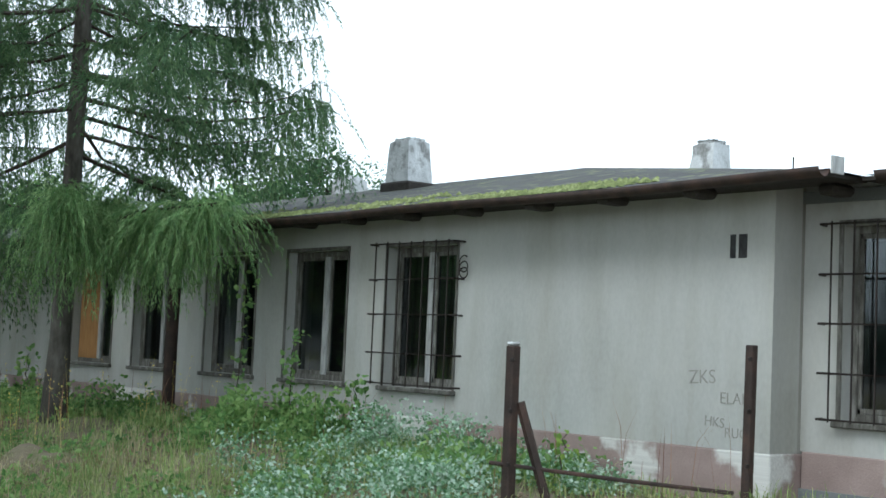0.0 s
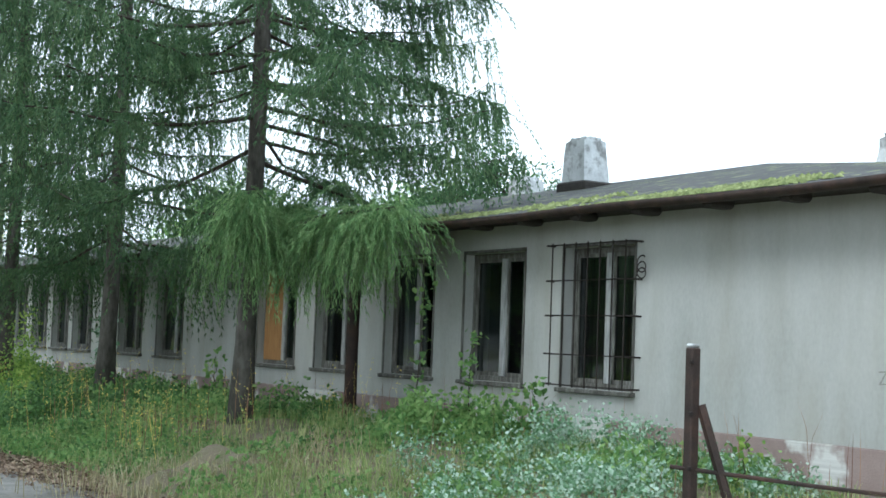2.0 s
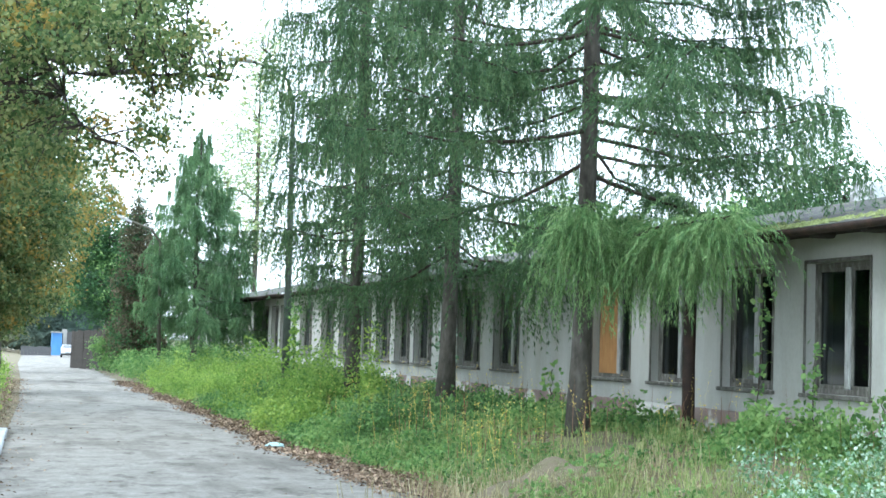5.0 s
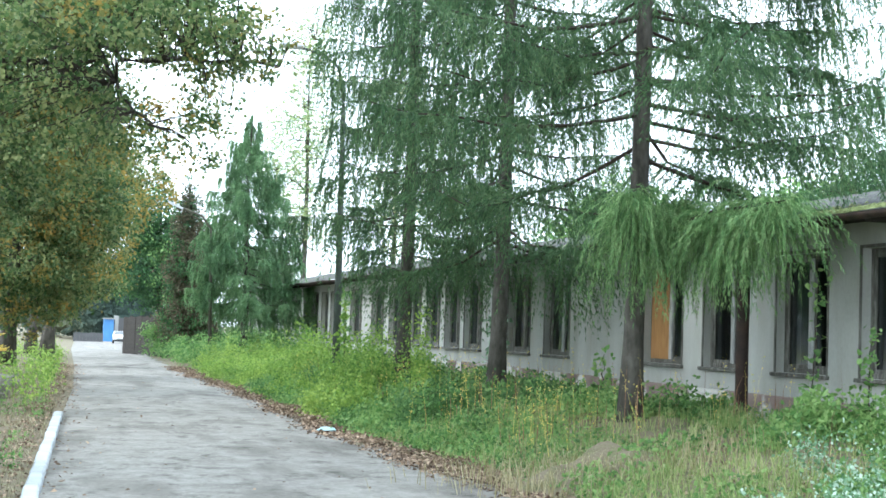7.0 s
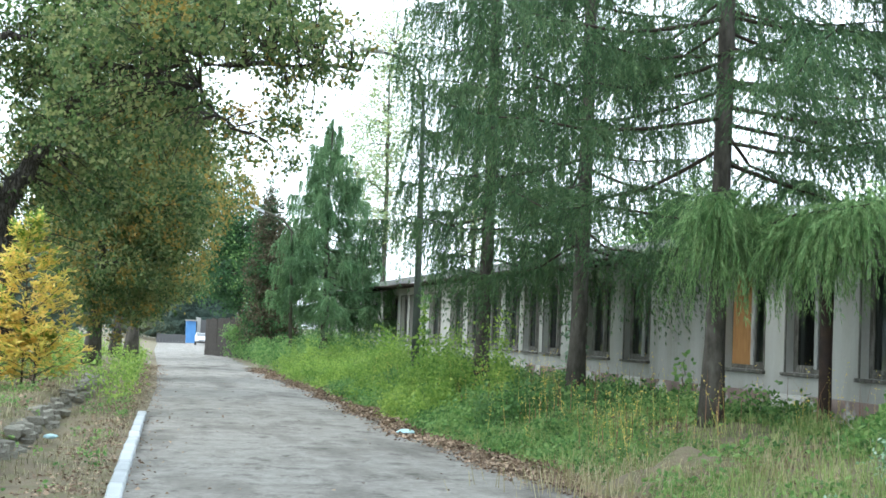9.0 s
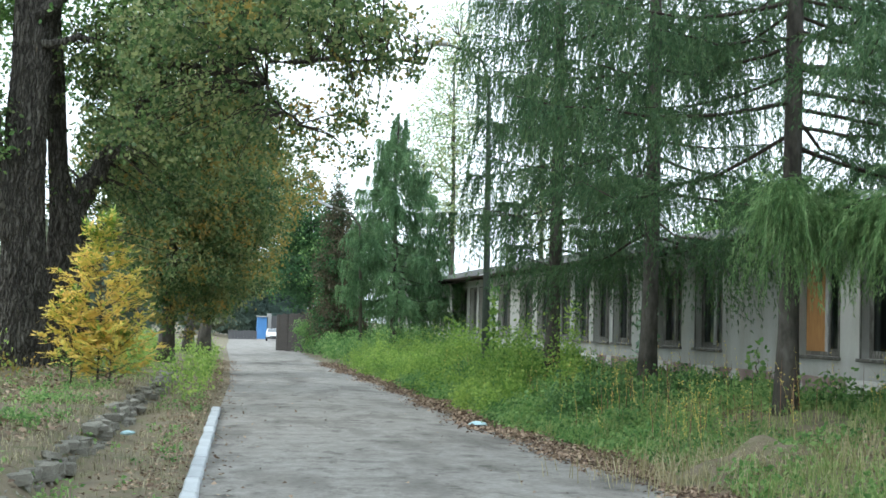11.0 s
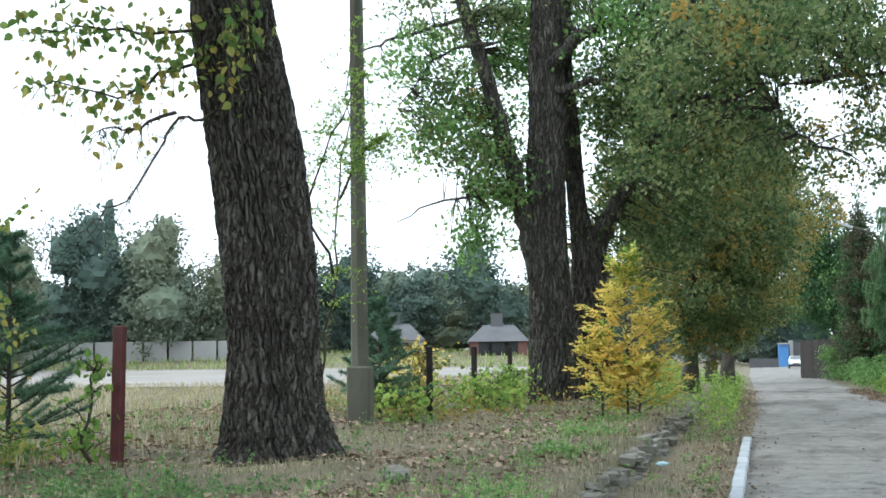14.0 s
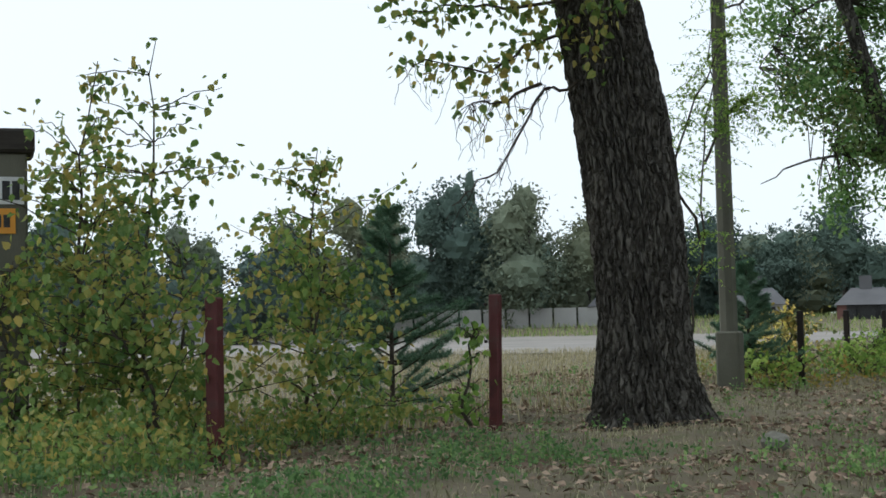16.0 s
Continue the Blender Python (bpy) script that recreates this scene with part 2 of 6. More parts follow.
DARK_WOOD = material("tarred_wood", [(0.02, 0.017, 0.014), (0.05, 0.042, 0.035)], 5, 0.85, 0.4, 60, stretch=(1, 6, 6))
FRAME_WOOD = material("weathered_window_paint", [(0.045, 0.04, 0.034), (0.11, 0.105, 0.09), (0.28, 0.27, 0.25)], 7, 0.8, 0.4, 70, stretch=(3, 3, 0.7))
PALE_WOOD = material("white_window_paint", [(0.16, 0.16, 0.15), (0.34, 0.34, 0.33), (0.5, 0.5, 0.49)], 7, 0.7, 0.3, 70, stretch=(3, 3, 0.7))
BOARD = material("chipboard", [(0.2, 0.1, 0.035), (0.33, 0.17, 0.06), (0.4, 0.22, 0.08)], 5, 0.8, 0.2, 90, stretch=(2, 2, 0.6))
CHIMNEY = layered("limewashed_chimney", [(0.42, 0.43, 0.43), (0.66, 0.67, 0.67)], [(0.2, 0.2, 0.195), (0.36, 0.36, 0.35)], 5.0, 0.52, soft=0.1, bump=0.6, bump_scale=25)
ASPHALT = layered("worn_asphalt", [(0.205, 0.192, 0.174), (0.385, 0.363, 0.333)], [(0.145, 0.134, 0.118), (0.27, 0.25, 0.225)], 0.7, 0.5, bump=0.25, bump_scale=24, soft=0.12, stretch=(1.5, 0.6, 1))
an, ak = ASPHALT.node_tree.nodes, ASPHALT.node_tree.links
a_co, a_map, a_pit, a_patch, a_grit, a_r1, a_r2, a_m1, a_m2 = (an.new("ShaderNode" + k) for k in ("TexCoord", "Mapping", "TexNoise", "TexNoise", "TexNoise", "ValToRGB", "ValToRGB", "Mix", "Mix"))
a_map.inputs["Scale"].default_value = (1.1, 0.75, 1)
ak.new(a_co.outputs["Object"], a_map.inputs[0])
for node, size, rough in ((a_pit, 1.7, 0.78), (a_grit, 12.0, 0.9)):
    node.inputs["Scale"].default_value, node.inputs["Detail"].default_value, node.inputs["Roughness"].default_value = size, 10.0, rough
    ak.new(a_map.outputs[0], node.inputs[0])
an.remove(a_patch)
for r, lo, hi, c0, c1 in ((a_r1, 0.53, 0.63, (1, 1, 1, 1), (0.42, 0.405, 0.39, 1)), (a_r2, 0.36, 0.6, (0.58, 0.56, 0.54, 1), (1.0, 1.0, 1.0, 1))):
    r.color_ramp.elements[0].position, r.color_ramp.elements[1].position = lo, hi
    r.color_ramp.elements[0].color, r.color_ramp.elements[1].color = c0, c1
ak.new(a_pit.outputs[0], a_r1.inputs[0]), ak.new(a_grit.outputs[0], a_r2.inputs[0])
a_base = an["Principled BSDF"].inputs["Base Color"]
a_old = a_base.links[0].from_socket
for mx, r in ((a_m1, a_r1), (a_m2, a_r2)):
    mx.data_type, mx.blend_type = "RGBA", "MULTIPLY"
    mx.inputs[0].default_value = 1.0
    ak.new(a_old, mx.inputs[6]), ak.new(r.outputs[0], mx.inputs[7])
    a_old = mx.outputs[2]
ak.new(a_old, a_base)
KERB = material("kerb_concrete", [(0.36, 0.38, 0.4), (0.52, 0.54, 0.56)], 5, 0.85, 0.3, 70, object_random=0.3)
CONCRETE = material("pole_concrete", [(0.075, 0.075, 0.055), (0.145, 0.14, 0.11)], 3, 0.9, 0.3, 60, stretch=(1, 1, 0.4))
STONE = material("grey_stone", [(0.14, 0.13, 0.105), (0.3, 0.285, 0.24)], 8, 0.9, 0.6, 40, object_random=0.25)
SOIL = layered("verge_soil", [(0.12, 0.095, 0.065), (0.23, 0.19, 0.125)], [(0.09, 0.095, 0.04), (0.2, 0.185, 0.1)], 5.0, 0.5, bump=1.0, bump_scale=35, soft=0.12)
SAND = material("pale_sand", [(0.21, 0.19, 0.168), (0.33, 0.3, 0.268)], 0.25, 0.95, 0.3, 12)
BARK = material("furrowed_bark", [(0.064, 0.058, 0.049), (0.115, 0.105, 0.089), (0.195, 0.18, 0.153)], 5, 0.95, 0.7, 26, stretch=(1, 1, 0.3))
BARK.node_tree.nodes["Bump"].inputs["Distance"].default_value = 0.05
bn, bk = BARK.node_tree.nodes, BARK.node_tree.links
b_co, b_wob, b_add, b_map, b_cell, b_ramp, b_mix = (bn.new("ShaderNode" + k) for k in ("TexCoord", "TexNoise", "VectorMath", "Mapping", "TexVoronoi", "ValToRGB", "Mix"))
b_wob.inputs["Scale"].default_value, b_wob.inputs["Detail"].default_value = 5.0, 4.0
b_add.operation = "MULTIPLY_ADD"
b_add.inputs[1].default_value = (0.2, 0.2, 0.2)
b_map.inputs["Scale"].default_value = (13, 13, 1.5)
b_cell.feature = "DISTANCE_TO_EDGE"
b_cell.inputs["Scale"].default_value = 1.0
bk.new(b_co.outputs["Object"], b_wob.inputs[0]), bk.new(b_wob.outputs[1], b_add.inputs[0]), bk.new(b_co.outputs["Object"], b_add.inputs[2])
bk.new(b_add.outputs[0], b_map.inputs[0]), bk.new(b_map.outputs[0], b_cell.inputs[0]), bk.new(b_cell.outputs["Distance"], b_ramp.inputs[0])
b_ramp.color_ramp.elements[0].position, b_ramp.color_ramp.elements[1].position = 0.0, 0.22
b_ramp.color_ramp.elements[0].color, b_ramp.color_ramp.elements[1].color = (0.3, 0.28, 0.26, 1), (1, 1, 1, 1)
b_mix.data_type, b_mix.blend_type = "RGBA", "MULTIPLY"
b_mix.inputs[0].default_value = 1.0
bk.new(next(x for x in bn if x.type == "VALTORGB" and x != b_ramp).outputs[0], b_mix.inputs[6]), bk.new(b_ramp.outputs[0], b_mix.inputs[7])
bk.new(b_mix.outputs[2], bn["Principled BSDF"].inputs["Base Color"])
b_relief = bn.new("ShaderNodeBump")
b_relief.inputs["Strength"].default_value, b_relief.inputs["Distance"].default_value = 1.0, 0.05
bk.new(b_ramp.outputs[0], b_relief.inputs["Height"]), bk.new(bn["Bump"].outputs[0], b_relief.inputs["Normal"]), bk.new(b_relief.outputs[0], bn["Principled BSDF"].inputs["Normal"])
LARCH_BARK = material("larch_bark", [(0.03, 0.027, 0.023), (0.085, 0.076, 0.064), (0.15, 0.138, 0.12)], 9, 0.95, 0.9, 30, stretch=(1, 1, 0.4))
TWIG = material("brown_twig", [(0.03, 0.024, 0.018), (0.075, 0.06, 0.045)], 20, 0.9, 0.0)
NEEDLE = material("larch_needles", [(0.042, 0.094, 0.042), (0.086, 0.168, 0.07), (0.185, 0.28, 0.112)], 1.6, 0.6, 0, island=0.3, translucent=0.4, stretch=(1, 1, 0.5))
NEEDLE_MID = material("soft_larch_needles", [(0.075, 0.16, 0.07), (0.15, 0.27, 0.12), (0.27, 0.4, 0.19)], 0.8, 0.6, 0, island=0.3, translucent=0.4)
NEEDLE_LIGHT = material("young_larch_needles", [(0.09, 0.2, 0.075), (0.21, 0.36, 0.13), (0.4, 0.54, 0.24)], 7.0, 0.6, 0, island=0.3, translucent=0.4, stretch=(1, 1, 0.4))
LEAF_OLIVE = material("olive_leaves", [(0.055, 0.105, 0.036), (0.15, 0.225, 0.08), (0.3, 0.325, 0.135)], 0.7, 0.55, 0, island=0.5, translucent=0.5)
LEAF_AUTUMN = material("turning_leaves", [(0.14, 0.17, 0.05), (0.3, 0.26, 0.07), (0.45, 0.3, 0.08)], 0.35, 0.6, 0, island=0.4, translucent=0.5)
LEAF_GREEN = material("green_leaves", [(0.08, 0.17, 0.05), (0.175, 0.32, 0.095), (0.32, 0.46, 0.16)], 0.6, 0.55, 0, island=0.4, translucent=0.5)
LEAF_DEEP = material("deep_green_leaves", [(0.035, 0.085, 0.035), (0.065, 0.15, 0.055), (0.12, 0.23, 0.08)], 0.6, 0.55, 0, island=0.4, translucent=0.4)
LEAF_BROWN = material("browning_scale_leaves", [(0.06, 0.065, 0.035), (0.125, 0.11, 0.065), (0.21, 0.165, 0.105)], 0.8, 0.7, 0, island=0.4, translucent=0.3)
LEAF_FRESH = material("fresh_weed_leaves", [(0.13, 0.24, 0.05), (0.26, 0.4, 0.08), (0.42, 0.54, 0.13)], 0.6, 0.55, 0, island=0.4, translucent=0.5)
LEAF_PALE = material("pale_underside_leaves", [(0.13, 0.25, 0.12), (0.27, 0.43, 0.26), (0.56, 0.67, 0.56)], 1.2, 0.6, 0, island=0.6, translucent=0.3)
LEAF_YELLOW = material("yellow_leaves", [(0.6, 0.56, 0.13), (0.86, 0.7, 0.19), (0.9, 0.66, 0.21)], 1.5, 0.55, 0, island=0.5, translucent=0.45)
LEAF_BIRCH = material("birch_leaves", [(0.11, 0.2, 0.05), (0.22, 0.31, 0.08), (0.46, 0.37, 0.1)], 1.3, 0.55, 0, island=0.45, translucent=0.5)
LEAF_BIRCH_PALE = material("pale_birch_leaves", [(0.19, 0.28, 0.13), (0.32, 0.42, 0.19), (0.5, 0.52, 0.25)], 1.0, 0.6, 0, island=0.5, translucent=0.4)
PINE = material("pine_needles", [(0.06, 0.13, 0.08), (0.12, 0.22, 0.13), (0.2, 0.3, 0.19)], 2, 0.6, 0, island=0.35, translucent=0.2)
GRASS = material("verge_grass", [(0.17, 0.25, 0.07), (0.3, 0.39, 0.12), (0.46, 0.46, 0.21)], 0.5, 0.7, 0, island=0.5, translucent=0.3)
DRY = material("dry_grass", [(0.22, 0.19, 0.09), (0.38, 0.33, 0.18), (0.48, 0.43, 0.27)], 0.8, 0.8, 0, island=0.5, translucent=0.25)
LITTER = material("fallen_leaves", [(0.12, 0.08, 0.055), (0.25, 0.175, 0.12), (0.42, 0.31, 0.22)], 2, 0.85, 0, island=0.7)
WINDSCREEN = material("grey_windscreen", [(0.1, 0.11, 0.12), (0.16, 0.17, 0.18)], 2, 0.1, 0, spec=0.8)
WHITE_PAINT = material("white_car_paint", [(0.7, 0.7, 0.7), (0.78, 0.78, 0.78)], 2, 0.25, 0)
BLACK = material("black_rubber", [(0.012, 0.012, 0.012), (0.03, 0.03, 0.03)], 6, 0.8, 0.1)
BLUE = material("blue_sheet", [(0.07, 0.2, 0.46), (0.11, 0.27, 0.56)], 1, 0.6, 0.1)
INK = material("dark_stencil", [(0.02, 0.02, 0.022), (0.06, 0.06, 0.06)], 12, 0.9, 0)
SCRATCH = material("pencil_scratch", [(0.2, 0.19, 0.17), (0.32, 0.31, 0.28)], 12, 0.9, 0)
# Room gloom put into the colour: inner surfaces darkened for the view through the panes.
INNER = material("darkened_inner_plaster", [(0.12, 0.13, 0.135), (0.2, 0.21, 0.21)], 1, 0.95, 0.1)
ORANGE = material("orange_plate", [(0.6, 0.25, 0.02), (0.7, 0.32, 0.03)], 5, 0.5, 0.05)
PLATE_WHITE = material("white_plate", [(0.5, 0.5, 0.5), (0.65, 0.65, 0.65)], 5, 0.5, 0.05)
FAR_ROOF = material("grey_roof_sheet", [(0.085, 0.083, 0.086), (0.14, 0.137, 0.14)], 0.6, 0.8, 0.1)
FAR_WALL = material("far_render", [(0.3, 0.295, 0.28), (0.4, 0.39, 0.37)], 0.6, 0.9, 0.1)
BRICK_RED = material("red_brickwork", [(0.15, 0.075, 0.065), (0.21, 0.105, 0.09)], 2, 0.9, 0.1)
PLASTIC = material("pale_blue_plastic", [(0.3, 0.5, 0.55), (0.5, 0.66, 0.7)], 6, 0.35, 0.1)


def glass():
    m = bpy.data.materials.new("dark_tinted_window_glass")
    m.use_nodes = True
    n, l = m.node_tree.nodes, m.node_tree.links
    n.remove(n["Principled BSDF"])
    fr, tr, gl, mx = (n.new("ShaderNode" + k) for k in ("Fresnel", "BsdfTransparent", "BsdfGlossy", "MixShader"))
    fr.inputs[0].default_value = 1.9
    # Dark bluish tint stands in for the dimness of the rooms behind.
    tr.inputs[0].default_value = (0.2, 0.25, 0.28, 1)
    gl.inputs["Roughness"].default_value = 0.06
    gl.inputs[0].default_value = (0.8, 0.85, 0.88, 1)
    l.new(fr.outputs[0], mx.inputs[0]), l.new(tr.outputs[0], mx.inputs[1]), l.new(gl.outputs[0], mx.inputs[2])
    l.new(mx.outputs[0], n["Material Output"].inputs[0])
    return m


GLASS = glass()

# ---- ground, road, kerb ----
xs = np.unique(np.concatenate([[-600, -400, -250, -160, -110, -80, -60, -45, -35, -28, -22, -18], np.arange(-15, 9.6, 0.25), [11, 14, 20, 30, 50, 90, 160, 300, 600]]))
ys = np.unique(np.concatenate([[-200, -100, -50, -25, -12, -6], np.arange(-3, 45, 0.4), np.arange(45, 126, 2.0), [135, 150, 165, 180, 220, 300, 420, 600, 900]]))
gx, gy = np.meshgrid(xs, ys)
gv = np.stack([gx, gy, rough_land(gx, gy) - 0.01], -1).reshape(-1, 3)
ii, jj = np.meshgrid(np.arange(len(ys) - 1), np.arange(len(xs) - 1), indexing="ij")
k0 = (ii * len(xs) + jj).reshape(-1, 1)
lone("ground", mesh_of("ground", gv, k0 + np.array([0, 1, len(xs) + 1, len(xs)]), SOIL, True), "weedy sandy ground with grass and fallen leaves", "ground", kind="structure")

ry = np.unique(np.concatenate([np.arange(-30, 60, 0.5), np.arange(60, 200, 3.0)]))
ru = np.linspace(0, 1, 13)
edge = 0.09 * np.sin(ry * 1.9) + 0.07 * np.sin(ry * 4.3 + 1) + 0.05 * np.sin(ry * 9.1)
RX = (road_left(ry) + 0.02)[:, None] * (1 - ru) + (road_right(ry) + edge)[:, None] * ru
RY = np.repeat(ry[:, None], len(ru), 1)
RZ = land(RX, RY) + 0.012 + 0.02 * np.sin(np.pi * ru)[None, :]
ii, jj = np.meshgrid(np.arange(len(ry) - 1), np.arange(len(ru) - 1), indexing="ij")
k0 = (ii * len(ru) + jj).reshape(-1, 1)
lone("road", mesh_of("road", np.stack([RX, RY, RZ], -1).reshape(-1, 3), k0 + np.array([0, 1, len(ru) + 1, len(ru)]), ASPHALT, True), "worn grey asphalt lane with patches and crumbling edges", "road", kind="structure")

yx, yy = xs[(xs <= -11) & (xs >= -250)], ys[(ys >= 48) & (ys <= 94)]
YX, YY = np.meshgrid(yx, yy)
sv = np.stack([YX, YY, rough_land(YX, YY) + 0.03], -1).reshape(-1, 3)
ii, jj = np.meshgrid(np.arange(len(yy) - 1), np.arange(len(yx) - 1), indexing="ij")
sf = (ii * len(yx) + jj).reshape(-1, 1) + np.array([0, 1, len(yx) + 1, len(yx)])
lone("sandy_yard", mesh_of("sandy_yard", sv, sf, SAND, True), "pale bare sandy yard beyond the fence", "yard", kind="structure")

kerb = thing("kerb", (0, 0, 0), "pale concrete kerb stones along the lane edge", "kerb", kind="structure")
kb = Bag().box(-0.07, 0.07, -0.49, 0.49, -0.15, 0.1, 0.018).mesh("kerb_stone", KERB)
for y in np.arange(-6.5, 23, 1.0):
    ob = part("kerb_stone", kb, kerb)
    x = float(road_left(y)) - 0.02
    ob.matrix_basis = Matrix.Translation((x, y, -0.005 + rng.normal(0, 0.008))) @ pose(0, 0, 0, rng.normal(0, 0.8), rng.normal(0, 1.5), -1.7 + rng.normal(0, 0.6))
low_wall = thing("low_stone_edging", (0, 0, 0), "low crumbling mossy stone edging holding the verge", "edging", kind="structure")
for i, y in enumerate(np.arange(4.0, 33, 0.14)):
    b = bmesh.new()
    bmesh.ops.create_cube(b, size=1)
    bmesh.ops.bevel(b, geom=b.edges[:], offset=0.12, segments=1, affect="EDGES")
    for v in b.verts:
        v.co *= rng.uniform(0.85, 1.12)
    me = Bag().bm(b).mesh("stone", STONE)
    ob = part("stone", me, low_wall)
    course = i % 2
    x = float(road_left(y)) - 1.26 - 0.06 * course + rng.normal(0, 0.05)
    ob.matrix_basis = Matrix.Translation((x, y, 0.1 + 0.11 * course + rng.normal(0, 0.025))) @ pose(0, 0, 0, rng.normal(0, 5), rng.normal(0, 8), rng.normal(0, 14)) @ Matrix.Diagonal((rng.uniform(0.1, 0.28), rng.uniform(0.1, 0.3), rng.uniform(0.05, 0.12), 1))

# ---- the house ----
D, SILL, HEAD, EAVE, CORNER, END, STEP = 9.19, 1.19, 2.72, 3.0, 7.11, 69.0, 0.4
WINDOWS = [(11.18, 12.38), (13.16, 14.42), (15.17, 16.4), (17.24, 18.5), (19.22, 20.6), (23.92, 25.24), (26.08, 27.46)]
WINDOWS += [(29.3, 30.6), (31.0, 32.2), (32.7, 33.9), (34.5, 35.8), (36.5, 37.9), (38.6, 40.1), (41.5, 43.1), (45.0, 46.3), (46.8, 47.9), (48.6, 49.7), (50.3, 51.4), (52.6, 53.9), (54.3, 55.6), (58.8, 60.3), (60.8, 62.2), (65.0, 66.6), (67.0, 68.4)]
house = thing("house", (D, 30, 0.4), "long single-storey derelict house with cream plaster and a felt roof", "house")


def wall_along_y(x0, x1, y0, y1, z0, z1, holes):
    """A wall with thickness and real openings."""
    bag = Bag()
    yy = sorted({y0, y1, *[a for h in holes for a in h[:2]]})
    for a, b in zip(yy, yy[1:]):
        hole = next((h for h in holes if h[0] <= a and b <= h[1]), None)
        for lo, hi in ([(z0, hole[2]), (hole[3], z1)] if hole else [(z0, z1)]):
            v = [(x, y, z) for x in (x0, x1) for y in (a, b) for z in (lo, hi)]
            bag.add(v, [[0, 2, 3, 1], [4, 5, 7, 6], [0, 1, 5, 4], [2, 6, 7, 3], [0, 4, 6, 2], [1, 3, 7, 5]])
    m = bmesh.new()
    vs = [m.verts.new(v) for v in np.concatenate(bag.v)]
    for f in np.concatenate(bag.f):
        m.faces.new([vs[i] for i in f])
    bmesh.ops.remove_doubles(m, verts=m.verts[:], dist=0.0005)
    return Bag().bm(m)


part("wall", wall_along_y(D, D + 0.36, CORNER + STEP * 0, END, 0.88, 3.1, [(a, b, SILL, HEAD) for a, b in WINDOWS]).mesh("wall", PLASTER), house)
part("wall", wall_along_y(D + STEP, D + STEP + 0.36, -6, CORNER, 0.9, 3.1, [(5.35, 6.72, SILL - 0.02, 2.76)]).mesh("wall", PLASTER), house)
part("return_wall", Bag().box(D + 0.362, D + STEP + 0.36, CORNER, CORNER + 0.3, 0.88, 3.1).mesh("return_wall", STAINED_SHADED), house)
part("end_wall", Bag().box(D, D + 9.5, END, END + 0.36, 0.3, 3.1).mesh("end_wall", PLASTER), house)
part("back_wall", Bag().box(D + 9.14, D + 9.5, -6, END, 0.3, 3.05).mesh("back_wall", PLASTER), house)
part("end_wall", Bag().box(D + STEP, D + 9.5, -6.36, -6, 0.3, 3.05).mesh("end_wall", PLASTER), house)
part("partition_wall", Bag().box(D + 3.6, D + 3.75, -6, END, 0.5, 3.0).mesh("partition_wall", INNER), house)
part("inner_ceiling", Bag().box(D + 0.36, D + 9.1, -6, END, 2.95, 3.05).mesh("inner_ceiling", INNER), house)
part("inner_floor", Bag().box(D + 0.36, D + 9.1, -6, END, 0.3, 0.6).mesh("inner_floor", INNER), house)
part("plinth", Bag().box(D - 0.02, D + STEP + 0.2, CORNER - 0.02, END, 0.2, 0.878, 0.01).mesh("plinth", PLINTH), house, "pinkish plinth with flaking paint")
part("plinth", Bag().box(D + STEP - 0.02, D + STEP + 0.36, -6, CORNER - 0.024, 0.2, 0.9, 0.01).mesh("plinth", PLINTH), house, "pinkish plinth with flaking paint")

# roof: a low slope up from the gutter to the ridge, hipped at the near end
RIDGE_X, RIDGE_Z, EX = 13.3, 4.18, D - 0.56
HIP = 13.5


def roof_z(x):
    return EAVE + 0.07 + (x - EX) * (RIDGE_Z - EAVE - 0.07) / (RIDGE_X - EX)


b = Bag()
n_r = 60
for k in range(n_r):
    a, c = HIP + (END + 0.5 - HIP) * k / n_r, HIP + (END + 0.5 - HIP) * (k + 1) / n_r
    b.add([(EX, a, EAVE + 0.07), (EX, c, EAVE + 0.07), (RIDGE_X, c, RIDGE_Z), (RIDGE_X, a, RIDGE_Z)], [[0, 3, 2, 1]])
    b.add([(RIDGE_X, a, RIDGE_Z), (RIDGE_X, c, RIDGE_Z), (19.4, c, 3.0), (19.4, a, 3.0)], [[0, 3, 2, 1]])
b.add([(EX, 6.2, EAVE + 0.07), (EX, HIP, EAVE + 0.07), (RIDGE_X, HIP, RIDGE_Z)], [[0, 2, 1]])
b.add([(EX, 6.2, EAVE + 0.07), (RIDGE_X, HIP, RIDGE_Z), (19.4, 6.2, 3.0)], [[0, 2, 1]])
b.add([(RIDGE_X, HIP, RIDGE_Z), (19.4, HIP, 3.0), (19.4, 6.2, 3.0)], [[0, 1, 2]])
b.add([(EX + STEP, 6.2, EAVE + 0.07), (EX + STEP, -7, EAVE + 0.07), (RIDGE_X, -7, 3.45), (RIDGE_X, 6.2, 3.45)], [[0, 1, 2, 3]])
b.add([(RIDGE_X, 6.2, 3.45), (RIDGE_X, -7, 3.45), (19.4, -7, 3.0), (19.4, 6.2, 3.0)], [[0, 1, 2, 3]])
roof = part("roof", b.mesh("roof", ROOF), house, "weathered grey felt roof")
part("soffit", Bag().box(EX + 0.02, D, 6.25, END + 0.4, EAVE + 0.03, EAVE + 0.06).mesh("soffit", DARK_WOOD), house)
part("soffit", Bag().box(EX + STEP + 0.02, D + STEP, -7, 6.2, EAVE + 0.03, EAVE + 0.06).mesh("soffit", DARK_WOOD), house)
raf = Bag().box(-0.64, -0.36, -0.09, 0.09, -0.06, 0.03, 0.03).mesh("rafter_end", DARK_WOOD)
for y in np.arange(7.55, END, 0.98):
    part("rafter_end", raf, house).matrix_basis = Matrix.Translation((D + 0.06, y + rng.normal(0, 0.02), EAVE))
